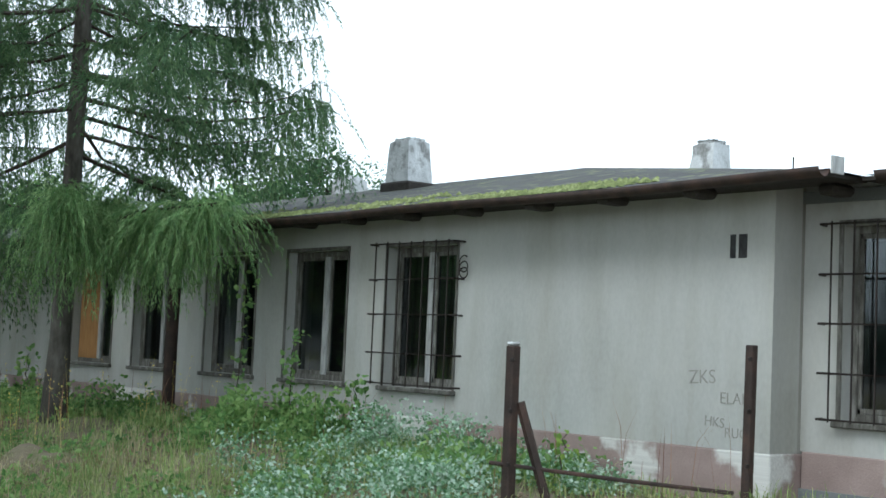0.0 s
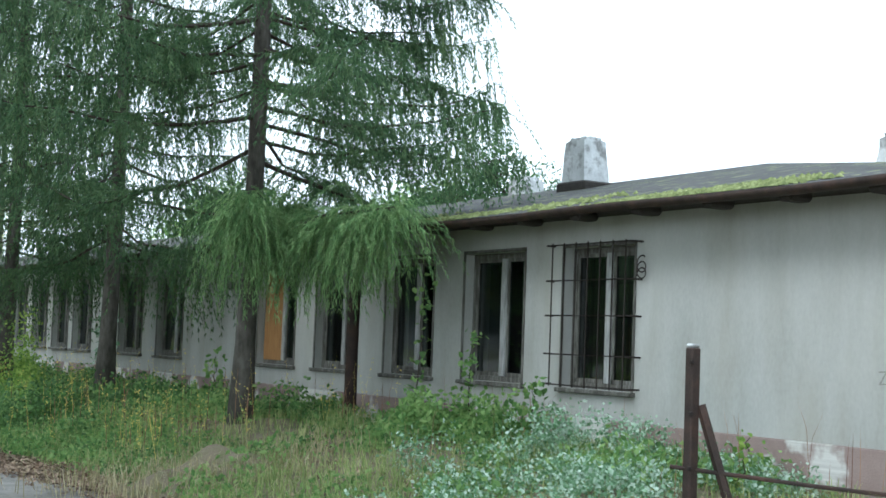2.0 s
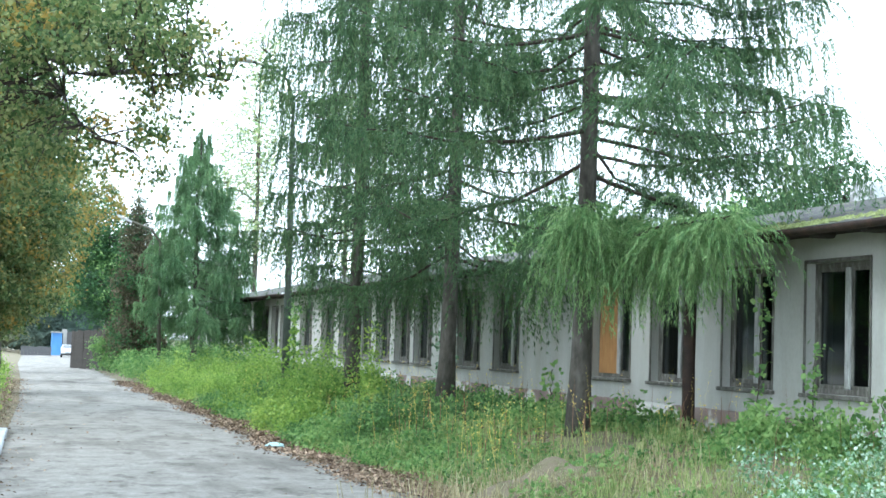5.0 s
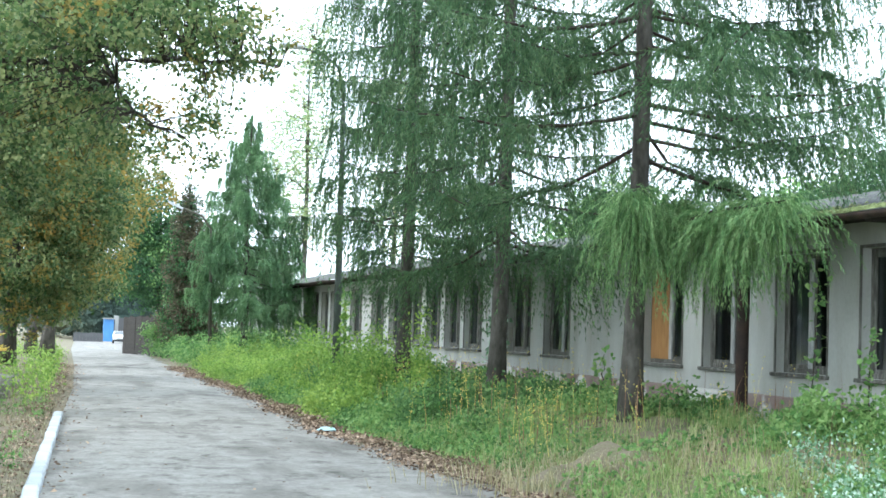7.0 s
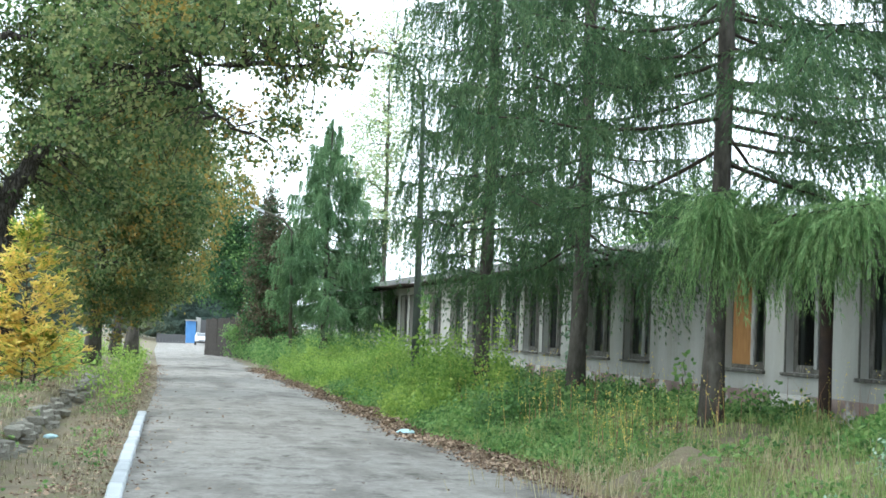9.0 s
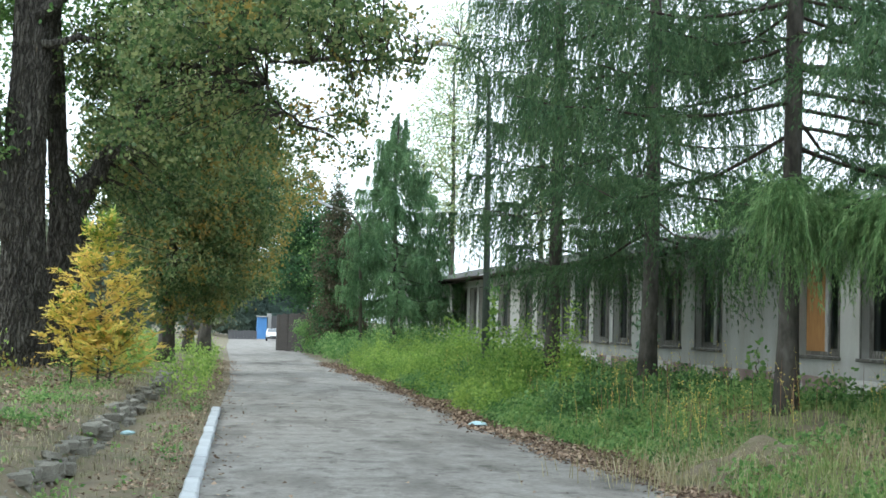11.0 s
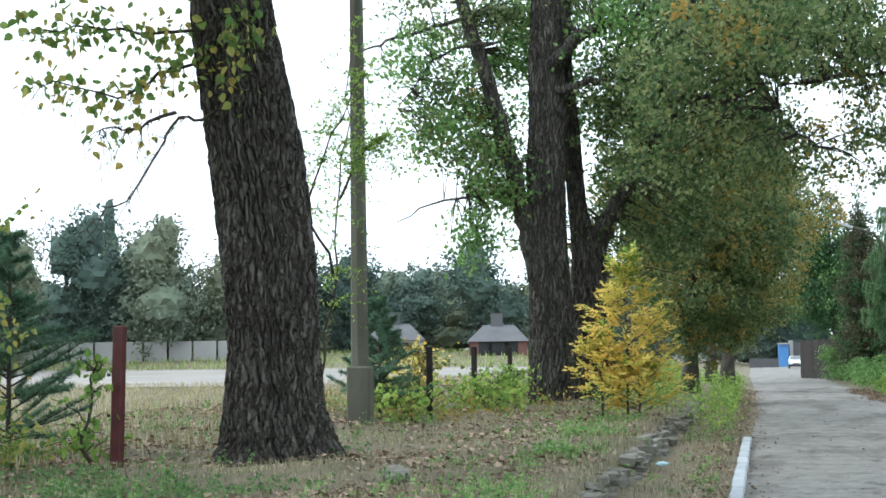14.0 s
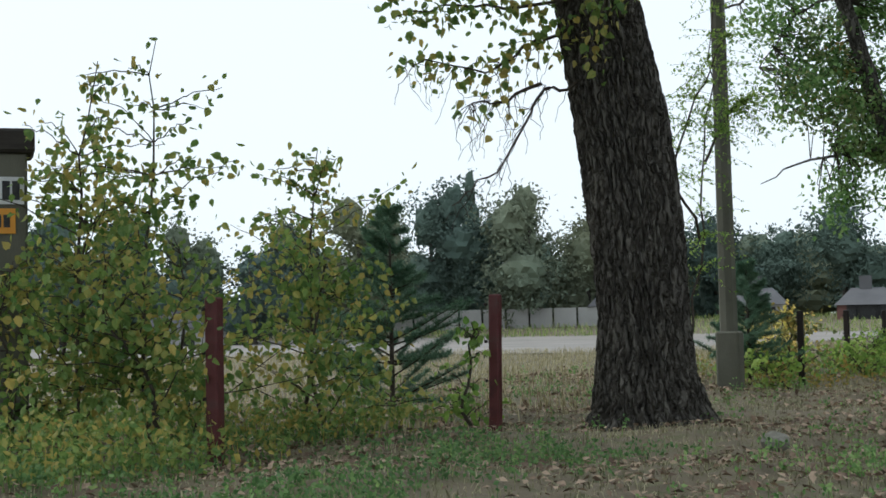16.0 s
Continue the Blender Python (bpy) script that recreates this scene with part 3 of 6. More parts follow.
for y in (6.5, 5.5, 4.5):
    part("rafter_end", raf, house).matrix_basis = Matrix.Translation((D + STEP + 0.06, y, EAVE))


def gutter(x, y0, y1, z):
    a = np.linspace(-math.pi, 0, 7)
    ys_ = np.linspace(y0, y1, max(3, int(abs(y1 - y0) / 0.5)))
    rad = 0.075
    sag = 0.012 * np.sin(ys_ * 1.3) + 0.01 * np.sin(ys_ * 0.4)
    v = [(x + r * math.cos(t), y, z + s + r * math.sin(t)) for y, s in zip(ys_, sag) for r in (rad, rad - 0.008) for t in (a if r == rad else a[::-1])]
    m = 14
    f = [[i * m + j, i * m + (j + 1) % m, (i + 1) * m + (j + 1) % m, (i + 1) * m + j] for i in range(len(ys_) - 1) for j in range(m)]
    return Bag().add(v, f)


part("gutter", gutter(EX - 0.06, 6.2, 40, EAVE + 0.06).mesh("gutter", RUST, True), house, "rusty brown half-round gutter")
part("gutter", gutter(EX - 0.06, 40.05, END + 0.4, EAVE + 0.06).mesh("gutter", RUST, True), house)
part("gutter", gutter(EX + STEP - 0.06, -7, 6.0, EAVE + 0.06).mesh("gutter", RUST, True), house)
part("gutter_cover", Bag().box(EX - 0.12, EX + 0.02, 6.08, 6.1, EAVE + 0.02, EAVE + 0.15).mesh("gutter_cover", PALE_WOOD), house, "bent pale zinc flashing")
part("hanging_stick", Bag().tube([(EX + 0.3, 6.75, 3.06), (EX + 0.3, 6.75, 3.24)], 0.008, 4).mesh("hanging_stick", DARK_STEEL), house)

# moss on the lower roof, many small cushions
n = 13000
my = 6.6 + rng.power(0.75, n) * 16
mx_ = EX + 0.05 + np.abs(rng.normal(0, 0.5, n)) * (0.4 + 0.6 * (np.sin(my * 2.1) * 0.5 + 0.5))
keep = (np.sin(my * 1.3 + mx_ * 3) + np.sin(my * 3.7) * 0.6 + rng.normal(0, 0.5, n) > 0.25) & (mx_ < EX + 1.5) & (my > 8.3 + (mx_ - EX) + rng.normal(0, 0.4, n))
my, mx_ = my[keep], mx_[keep]
mz = roof_z(mx_)
r = rng.uniform(0.015, 0.05, len(my))
cv = np.stack([mx_, my, mz], -1)
hexa = np.array([(math.cos(t), math.sin(t), 0) for t in np.arange(5) * 2 * math.pi / 5] + [(0, 0, 0.9)])
v = cv[:, None] + hexa[None] * r[:, None, None]
base = np.arange(len(my))[:, None] * 6
f = np.concatenate([base + [j, (j + 1) % 5, 5] for j in range(5)])
tagged(part("moss", mesh_of("moss", v.reshape(-1, 3), f, MOSS), house, "bright green moss cushions"), kind="stuff")


def window(y0, y1, x, z0, z1, boarded=False, dark=True, pale=True):
    """A recessed two-leaf casement: outer frame, worn casing, sill, panes."""
    xi = x + 0.11
    wn_ = thing("window", (0, 0, 0), "", "")
    wn_.parent = house
    wn_.matrix_parent_inverse = Matrix.Translation(-house.location)
    fr = Bag()
    t = 0.065
    for a, c, lo, hi in ((y0, y0 + t, z0, z1), (y1 - t, y1, z0, z1), (y0 + t, y1 - t, z0, z0 + t), (y0 + t, y1 - t, z1 - t, z1)):
        fr.box(xi, xi + 0.09, a, c, lo, hi, 0.006)
    part("frame", fr.mesh("frame", FRAME_WOOD), wn_)
    cas = Bag()
    for a, c, lo, hi in ((y0 - 0.035, y0, z0 - 0.02, z1 + 0.04), (y1, y1 + 0.045, z0 - 0.02, z1 + 0.04), (y0, y1, z1, z1 + 0.04)):
        cas.box(x - 0.018, x - 0.002, a, c, lo, hi, 0.005)
    part("casing", cas.mesh("casing", FRAME_WOOD), wn_, "weathered grey wooden casing")
    mid = y0 + (y1 - y0) * 0.46
    mu = Bag().box(xi - 0.012, xi + 0.07, mid - 0.05, mid + 0.05, z0 + t, z1 - t, 0.008)
    part("mullion", mu.mesh("mullion", PALE_WOOD if pale else FRAME_WOOD), wn_)
    sash = Bag()
    for a, c in ((y0 + t, mid - 0.05), (mid + 0.05, y1 - t)):
        for p, q, lo, hi in ((a, a + 0.035, z0 + t, z1 - t), (c - 0.035, c, z0 + t, z1 - t), (a, c, z0 + t, z0 + t + 0.045), (a, c, z1 - t - 0.04, z1 - t)):
            sash.box(xi + 0.012, xi + 0.05, p, q, lo, hi, 0.004)
    part("sash", sash.mesh("sash", FRAME_WOOD), wn_)
    sl = Bag().box(x - 0.07, x + 0.11, y0 - 0.06, y1 + 0.06, z0 - 0.05, z0 - 0.002, 0.008)
    part("sill", sl.mesh("sill", FRAME_WOOD), wn_)
    for a, c in ((y0 + t + 0.03, mid - 0.08), (mid + 0.08, y1 - t - 0.03)):
        if boarded and a > mid:
            part("board", Bag().box(xi - 0.004, xi + 0.01, a - 0.06, c + 0.06, z0 + t, z1 - t).mesh("board", BOARD), wn_, "orange-brown chipboard panel")
            continue
        p = part("pane", mesh_of("pane", [(xi + 0.03, a, z0 + 0.1), (xi + 0.03, c, z0 + 0.1), (xi + 0.03, c, z1 - 0.1), (xi + 0.03, a, z1 - 0.1)], [[0, 3, 2, 1]], GLASS), wn_)
        p.visible_shadow = False
    return wn_


for i, (a, c) in enumerate(WINDOWS):
    window(a, c, D, SILL, HEAD, boarded=(i == 4), pale=(i < 6))
window(5.35, 6.72, D + STEP, SILL - 0.02, 2.76)


def grille(x, y0, y1, z0, z1, levels, n_bars):
    g = thing("window_grille", (0, 0, 0), "", "")
    g.parent = house
    g.matrix_parent_inverse = Matrix.Translation(-house.location)
    xo = x - 0.14
    for z in levels:
        part("cross_bar", Bag().tube([(x + 0.0, y0 - 0.14, z), (xo, y0 - 0.13, z), (xo, y1 + 0.12, z), (x + 0.0, y1 + 0.16, z)], 0.011, 5).mesh("cross_bar", DARK_STEEL), g)
    for y in np.linspace(y0 - 0.05, y1, n_bars):
        part("bar", Bag().tube([(xo - 0.012, y, z0), (xo - 0.012, y, z1)], 0.0085, 5).mesh("bar", DARK_STEEL), g)
    return g


grille(D, 11.2, 12.42, 1.2, 2.76, [1.22, 1.55, 1.97, 2.35, 2.74], 7)
grille(D + STEP, 5.3, 6.74, 1.16, 2.78, [1.18, 1.55, 1.95, 2.35, 2.76], 8)
part("cable_coil", Bag().tube([(D - 0.05, 11.02 + 0.07 * math.cos(a), 2.38 + 0.07 * math.sin(a) + 0.01 * a) for a in np.linspace(0, 15, 40)], 0.008, 4).mesh("cable_coil", DARK_STEEL), house)
pipe = part("downpipe", Bag().tube([(8.7, 16.4, 0.35), (8.7, 16.42, 1.5), (8.72, 16.44, 2.5), (8.62, 16.45, 3.0)], 0.085, 10).mesh("downpipe", RUST, True), house, "rusty red-brown downpipe")
far_pipe = part("downpipe", Bag().tube([(8.95, 63.3, 0.3), (8.95, 63.3, 3.0)], 0.06, 8).mesh("downpipe", DARK_STEEL, True), house)


def chimney(x0, x1, y0, y1, z0, z1, collar):
    b = bmesh.new()
    bmesh.ops.create_cube(b, size=1)
    for v in b.verts:
        k = 1.0 if v.co.z < 0 else 0.8
        v.co.x, v.co.y, v.co.z = (x0 + x1) / 2 + v.co.x * k * (x1 - x0), (y0 + y1) / 2 + v.co.y * k * (y1 - y0), (z0 + z1) / 2 + v.co.z * (z1 - z0)
    bmesh.ops.subdivide_edges(b, edges=b.edges[:], cuts=3, use_grid_fill=True)
    top = [e for e in b.edges if all(v.co.z > z1 - 0.01 for v in e.verts)]
    bmesh.ops.bevel(b, geom=top, offset=0.05, segments=2, affect="EDGES")
    for v in b.verts:
        v.co += Vector(rng.normal(0, 0.008, 3).tolist())
    ch = part("chimney", Bag().bm(b).mesh("chimney", CHIMNEY), house, "limewashed white chimney stack with stains")
    part("tar_collar", Bag().box(x0 - 0.04, x1 + 0.04, y0 - 0.05, y1 + 0.05, z0 - 0.1, collar, 0.03).mesh("tar_collar", DARK_WOOD), ch)
    return ch


chimney(12.35, 12.85, 16.27, 16.87, 3.7, 4.76, 4.09)
chimney(13.1, 13.47, 11.08, 11.5, 3.6, 4.34, 3.9)
chimney(14.0, 14.5, 20.2, 20.78, 3.7, 4.64, 4.1)

# stencilled number as plain bars, scratched words
num = Bag()
for y0, y1, z0, z1 in ((7.57, 7.51, 2.48, 2.68), (7.48, 7.39, 2.48, 2.68)):
    num.box(D - 0.003, D - 0.001, y1, y0, z0, z1)
part("number_mark", num.mesh("number_mark", INK), house, "dark stencilled marks on plaster")


def written(text, y, z, size, mat, depth=0.002, slope=0.0):
    c = bpy.data.curves.new("lettering", "FONT")
    c.body, c.size, c.offset, c.extrude = text, size, -0.012 * size, depth
    ob = new("lettering", c)
    me = bpy.data.meshes.new_from_object(ob)
    bpy.data.objects.remove(ob)
    me.materials.append(mat)
    me.transform(Matrix.Translation((D - 0.003, y, z)) @ pose(0, 0, 0, 90 + 0, 0, -90) @ pose(0, 0, 0, 0, 0, slope))
    return me


for text, y, z, size, sl in (("ZKS", 7.98, 1.41, 0.17, 3), ("ELAN", 7.64, 1.26, 0.14, 0), ("HKS", 7.8, 1.07, 0.12, -4), ("RUCH", 7.58, 0.98, 0.12, 0)):
    part("scratched_word", written(text, y, z, size, SCRATCH, slope=sl), house)

GREEN_STEEL = material("grey_green_steel", [(0.05, 0.06, 0.05), (0.1, 0.115, 0.1)], 4, 0.7, 0.1)

# ---- trees ----
def larch(name, base, h, r, low, lmax, n_br, label, lean=(0, 0), per_m=13, needles=3, size=0.06, mat=None, extra=(), thick=1.0, droop=0.75, sprays=()):
    """A larch: tapered trunk, drooping limbs, hanging needled twigs."""
    mat = mat or NEEDLE
    base = np.array(base, float)
    t = thing(name, tuple(base), label, "tree", "larches beside the lane")
    q = np.linspace(0, 1, 16)
    axis = base + np.stack([lean[0] * q + 0.05 * np.sin(q * 7), lean[1] * q + 0.05 * np.cos(q * 5), h * q - 0.15], 1)
    rad = r * (1 - q) ** 0.8 * (1 + 0.5 * np.exp(-q * 40)) + 0.012
    part("trunk", Bag().tube(axis, rad, 12).mesh("trunk", LARCH_BARK, True), t)
    twigs = []
    curves = []
    for i in range(n_br):
        u = low / h + (1 - low / h) * (i + rng.uniform(0, 1)) / n_br
        az = i * 2.4 + rng.uniform(-0.5, 0.5)
        L = lmax * (1 - u) ** 0.6 * rng.uniform(0.6, 1.1)
        curves.append((u, np.array([math.cos(az), math.sin(az), 0]), L, rng.uniform(0.2, 0.45)))
    for z, az, L in extra:
        curves.append((z / h, np.array([math.cos(radians(az)), math.sin(radians(az)), 0]), L, rng.uniform(0.1, 0.3)))
    light = []
    for u, d, L, dr in curves:
        o = np.array([np.interp(u, q, axis[:, k]) for k in range(3)])
        s = np.linspace(0, 1, 8)
        line = o + d * (L * s)[:, None] + np.array([0, 0, 1.0]) * (L * (-dr * s + 0.8 * dr * s ** 2.2))[:, None]
        line += rng.normal(0, 0.02 * L, line.shape) * s[:, None]
        part("limb", Bag().tube(line, (0.009 + 0.006 * L) * thick * (1 - 0.85 * s), 4, False).mesh("limb", TWIG), t)
        n = max(4, int(L * per_m * (0.22 if o[2] > 9.5 else 1)))
        ss = rng.uniform(0.12, 1.0, n) ** 0.8
        st = np.stack([np.interp(ss, s, line[:, k]) for k in range(3)], 1)
        side = np.cross(d, [0, 0, 1.0]) * rng.choice([-1, 1], n)[:, None] + d * rng.uniform(0.0, 0.9, n)[:, None]
        w = rng.uniform(0.05, 0.34, n) * L * (1.15 - 0.7 * ss)
        twigs.append(np.concatenate([st, side * w[:, None], rng.uniform(0.3, 1.1, n)[:, None] * droop], 1))
    for cx, cy, cz, rad_s, drop in sprays:
        c = np.array([cx, cy, cz])
        o = np.array([np.interp((cz - 0.2 - base[2]) / h, q, axis[:, k]) for k in range(3)])
        part("limb", Bag().tube([o, (o + c) / 2 + [0, 0, 0.12], c], [0.03, 0.022, 0.012], 5, False).mesh("limb", TWIG), t)
        n = 190
        a = rng.uniform(0, 6.283, n)
        w = rad_s * rng.uniform(0.05, 1.1, n)
        st = c + (o - c) * rng.uniform(0, 0.45, n)[:, None] + rng.normal(0, 0.08, (n, 3))
        light.append(np.concatenate([st, np.stack([np.cos(a) * w, np.sin(a) * w, rng.uniform(-0.1, 0.28, n)], 1), (drop * rng.uniform(0.2, 1.2, n))[:, None]], 1))
    for group, m, nm in ((twigs, mat, "crown"), (light, NEEDLE_LIGHT, "light_foliage")):
        if not group:
            continue
        g = np.concatenate(group)
        M = 12 if nm == "crown" else 22
        qq = np.linspace(0.06, 1, M)
        p = g[:, None, 0:3] + g[:, None, 3:6] * (qq ** 0.7)[None, :, None] + np.array([0, 0, -1.0]) * (g[:, 6][:, None] * qq[None] ** 1.6)[:, :, None]
        p += rng.normal(0, 0.007, p.shape)
        a, b = p[:, :-1].reshape(-1, 3), p[:, 1:].reshape(-1, 3)
        wv = np.array([0.004, 0.003, 0])
        ln = np.stack([a - wv, a + wv, b], 1).reshape(-1, 3)
        tw = part("twig_curtain", mesh_of("twig_curtain", ln, np.arange(len(ln)).reshape(-1, 3), TWIG), t)
        tagged(tw, kind="stuff")
        c = np.repeat(p.reshape(-1, 3), needles, 0)
        along = np.repeat(unit(np.gradient(p, axis=1)).reshape(-1, 3), needles, 0)
        nd = unit(rng.normal(size=c.shape) * (0.5 if nm == "crown" else 0.36) + along * 1.1 + np.array([0, 0, -0.3]))
        sd = unit(np.cross(nd, rng.normal(size=c.shape)))
        ll = rng.uniform(0.6, 1.3, len(c))[:, None] * size
        wide = 0.09 if nm == "crown" else 0.05
        tri = np.stack([c - sd * ll * wide, c + sd * ll * wide, c + nd * ll], 1).reshape(-1, 3)
        tagged(part(nm, mesh_of(nm, tri, np.arange(len(tri)).reshape(-1, 3), m), t), kind="stuff")
    return t


larch("larch_tree", (7.2, 16.5, 0.42), 19, 0.12, 3.5, 4.7, 100, "tall green larch with hanging twigs beside the house", per_m=38, needles=4, size=0.08, extra=[(4.1, -22, 3.5), (4.6, -38, 3.2), (5.1, -14, 3.2), (5.5, -32, 3.0), (6.0, -20, 3.0), (6.5, -8, 2.9), (6.9, -36, 2.8), (7.4, -24, 2.7), (5.3, 8, 2.9), (7.0, 4, 2.7), (7.9, -15, 2.6), (6.2, 158, 2.6), (5.0, 200, 2.8)],
      sprays=[(6.6, 15.25, 3.25, 0.8, 1.15), (6.85, 15.6, 3.25, 0.65, 1.0), (7.79, 13.8, 3.15, 0.8, 0.95), (7.84, 15.1, 3.1, 0.7, 0.95), (8.2, 14.3, 3.2, 0.7, 0.85), (7.5, 15.7, 3.25, 0.6, 0.9)])
larch("larch_tree", (7.2, 22.05, 0.42), 18, 0.13, 2.7, 4.1, 96, "tall dense green larch among weeds", per_m=34, needles=4, droop=1.15, size=0.085)
larch("larch_tree", (6.5, 25.7, 0.42), 18, 0.13, 2.7, 2.7, 80, "tall green larch among weeds", per_m=32, needles=4, droop=1.0, size=0.09)
larch("larch_tree", (6.75, 50.0, 0.3), 9.0, 0.13, 1.9, 3.1, 84, "soft green larch at the far end of the house", per_m=30, size=0.14, droop=0.7, mat=NEEDLE_MID)


def furrow_trunk(name, pts, radii, parent, sides=72, rings=90, depth=0.07, freq=13):
    """A thick trunk whose bark has long broken ridges."""
    pts, radii = np.array(pts, float), np.array(radii, float)
    s0 = np.linspace(0, 1, len(pts))
    s = np.linspace(0, 1, rings)
    c = np.stack([np.interp(s, s0, pts[:, k]) for k in range(3)], 1)
    for _ in range(3):
        c[1:-1] = (c[:-2] + c[2:] + 2 * c[1:-1]) / 4
    r = np.interp(s, s0, radii)
    a = np.linspace(0, 2 * np.pi, sides, endpoint=False)
    A, Z = np.meshgrid(a, c[:, 2])
    ph = rng.uniform(0, 6, 8)
    k = max(6, round(freq * 0.5))
    wob = 0.22 * np.sin(3.1 * Z + 2 * A + ph[0]) + 0.16 * np.sin(7.3 * Z - 3 * A + ph[1]) + 0.1 * np.sin(17 * Z + 7 * A + ph[6])
    one = np.abs(np.sin(k * A + 5.2 * Z + 3 * wob + ph[2]))
    two = np.abs(np.sin(k * A - 4.1 * Z + 4 * wob + ph[3]))
    ridge = np.clip(np.minimum(one, two) * 1.7, 0, 1) ** 0.7
    ridge2 = np.abs(np.sin(2 * k * A + 3 * np.sin(4 * Z + A) + ph[4]))
    breaks = 0.5 + 0.5 * np.sin(23 * Z + 6 * np.sin(5 * A + ph[4]) + 3 * np.sin(3 * Z) + ph[5])
    rr = r[:, None] * (1 - depth + depth * (1.1 * ridge + 0.5 * ridge2 + 0.25 * breaks) + 0.05 * np.sin(3 * A + Z * 0.6) + 0.03 * np.sin(2 * A - Z + ph[7]))
    v = np.stack([c[:, 0:1] + rr * np.cos(A), c[:, 1:2] + rr * np.sin(A), np.repeat(c[:, 2:3], sides, 1)], -1).reshape(-1, 3)
    i, j = np.meshgrid(np.arange(rings - 1), np.arange(sides), indexing="ij")
    f = np.stack([i * sides + j, i * sides + (j + 1) % sides, (i + 1) * sides + (j + 1) % sides, (i + 1) * sides + j], -1).reshape(-1, 4)
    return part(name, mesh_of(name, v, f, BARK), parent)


def bough(bag, pts, r0, r1, sides=8, wiggle=0.03):
    pts = np.array(pts, float)
    s0, s = np.linspace(0, 1, len(pts)), np.linspace(0, 1, 3 * len(pts))
    line = np.stack([np.interp(s, s0, pts[:, k]) for k in range(3)], 1)
    line[1:-1] += rng.normal(0, wiggle, (len(s) - 2, 3))
    bag.tube(line, r0 + (r1 - r0) * s, sides)
    return line


def foliage(blobs, n_cl, per, size, sigma, root=None, shell=0.5):
    """Leaf places in clumps within ellipsoids, and the clumps' centres."""
    vol = np.array([b[3] * b[4] * b[5] for b in blobs]) ** 0.8
    cnt = np.maximum(2, (n_cl * vol / vol.sum()).astype(int))
    cs = []
    for b, k in zip(blobs, cnt):
        d = unit(rng.normal(size=(k, 3)))
        rad = rng.uniform(shell ** 3, 1, k) ** (1 / 3) * rng.uniform(0.75, 1.12, k)
        cs.append(np.array(b[:3]) + d * rad[:, None] * np.array(b[3:6]))
    cs = np.concatenate(cs)
    n_each = rng.integers(int(per * 0.4), int(per * 1.6), len(cs))
    at = np.repeat(cs, n_each, 0)
    at = at + rng.normal(size=at.shape) * sigma * np.array([1, 1, 0.7]) * rng.uniform(0.5, 1.3, len(cs)).repeat(n_each)[:, None]
    return at, cs


def twig_lines(bag, cs, anchors, r=0.008):
    anchors = np.array(anchors, float)
    for c in cs:
        k = np.argmin(((anchors - c) ** 2).sum(1) + rng.uniform(0, 1.0))
        a = anchors[k]
        m = (a + c) / 2 + rng.normal(0, 0.12, 3) + np.array([0, 0, 0.1])
        bag.tube([a, m, c], [r * 1.8, r * 1.2, r * 0.5], 3, False)


def broadleaf(name, base, h, r, blobs, n_cl, per, size, sigma, mat, label, group="", shell=0.4, trunk=True, category="tree", second=None, twigs=True, core=0.0):
    base = np.array(base, float)
    t = thing(name, tuple(base), label, category, group)
    wood = Bag()
    q = np.linspace(0, 1, 8)
    axis = base + np.stack([0.1 * np.sin(q * 4), 0.1 * np.sin(q * 3 + 1), q * h * 0.8 - 0.1], 1)
    part("trunk", Bag().tube(axis, r * (1 - q * 0.8) * (1 + 0.4 * np.exp(-q * 30)), 8).mesh("trunk", LARCH_BARK, True), t)
    anchors = [axis[3], axis[4], axis[5], axis[6]]
    for b in blobs:
        k = min(range(2, 8), key=lambda i: abs(axis[i][2] - (b[2] - 0.4 * b[5])))
        ln = bough(wood, [axis[k], (axis[k] + np.array(b[:3])) / 2 + [0, 0, 0.1], b[:3]], r * 0.35, r * 0.08, 5)
        anchors += list(ln[2:])
    at, cs = foliage(blobs, n_cl, per, size, sigma, shell=shell)
    if twigs:
        twig_lines(wood, cs[:: max(1, len(cs) // 250)], anchors, 0.006 + r * 0.02)
    tagged(part("branch_work", wood.mesh("branch_work", TWIG), t), kind="stuff")
    v, f = leaves(at, size)
    if core:
        for b in blobs:
            k = bmesh.new()
            bmesh.ops.create_icosphere(k, subdivisions=3, radius=1)
            cv = np.array([w.co for w in k.verts]) * np.array(b[3:6]) * core * (1 + 0.12 * rng.normal(size=(len(k.verts), 1)))
            cf = np.array([[w.index for w in fa.verts] for fa in k.faces])
            k.free()
            f = np.concatenate([f, cf + len(v)])
            v = np.concatenate([v, cv + np.array(b[:3])])
    tagged(part("crown", mesh_of("crown", v, f, mat), t), kind="stuff")
    if second:
        at, _ = foliage(blobs, int(n_cl * second[1]), per, size, sigma, shell=0.8)
        v, f = leaves(at, size)
        tagged(part("turning_crown", mesh_of("turning_crown", v, f, second[0]), t), kind="stuff")
    return t


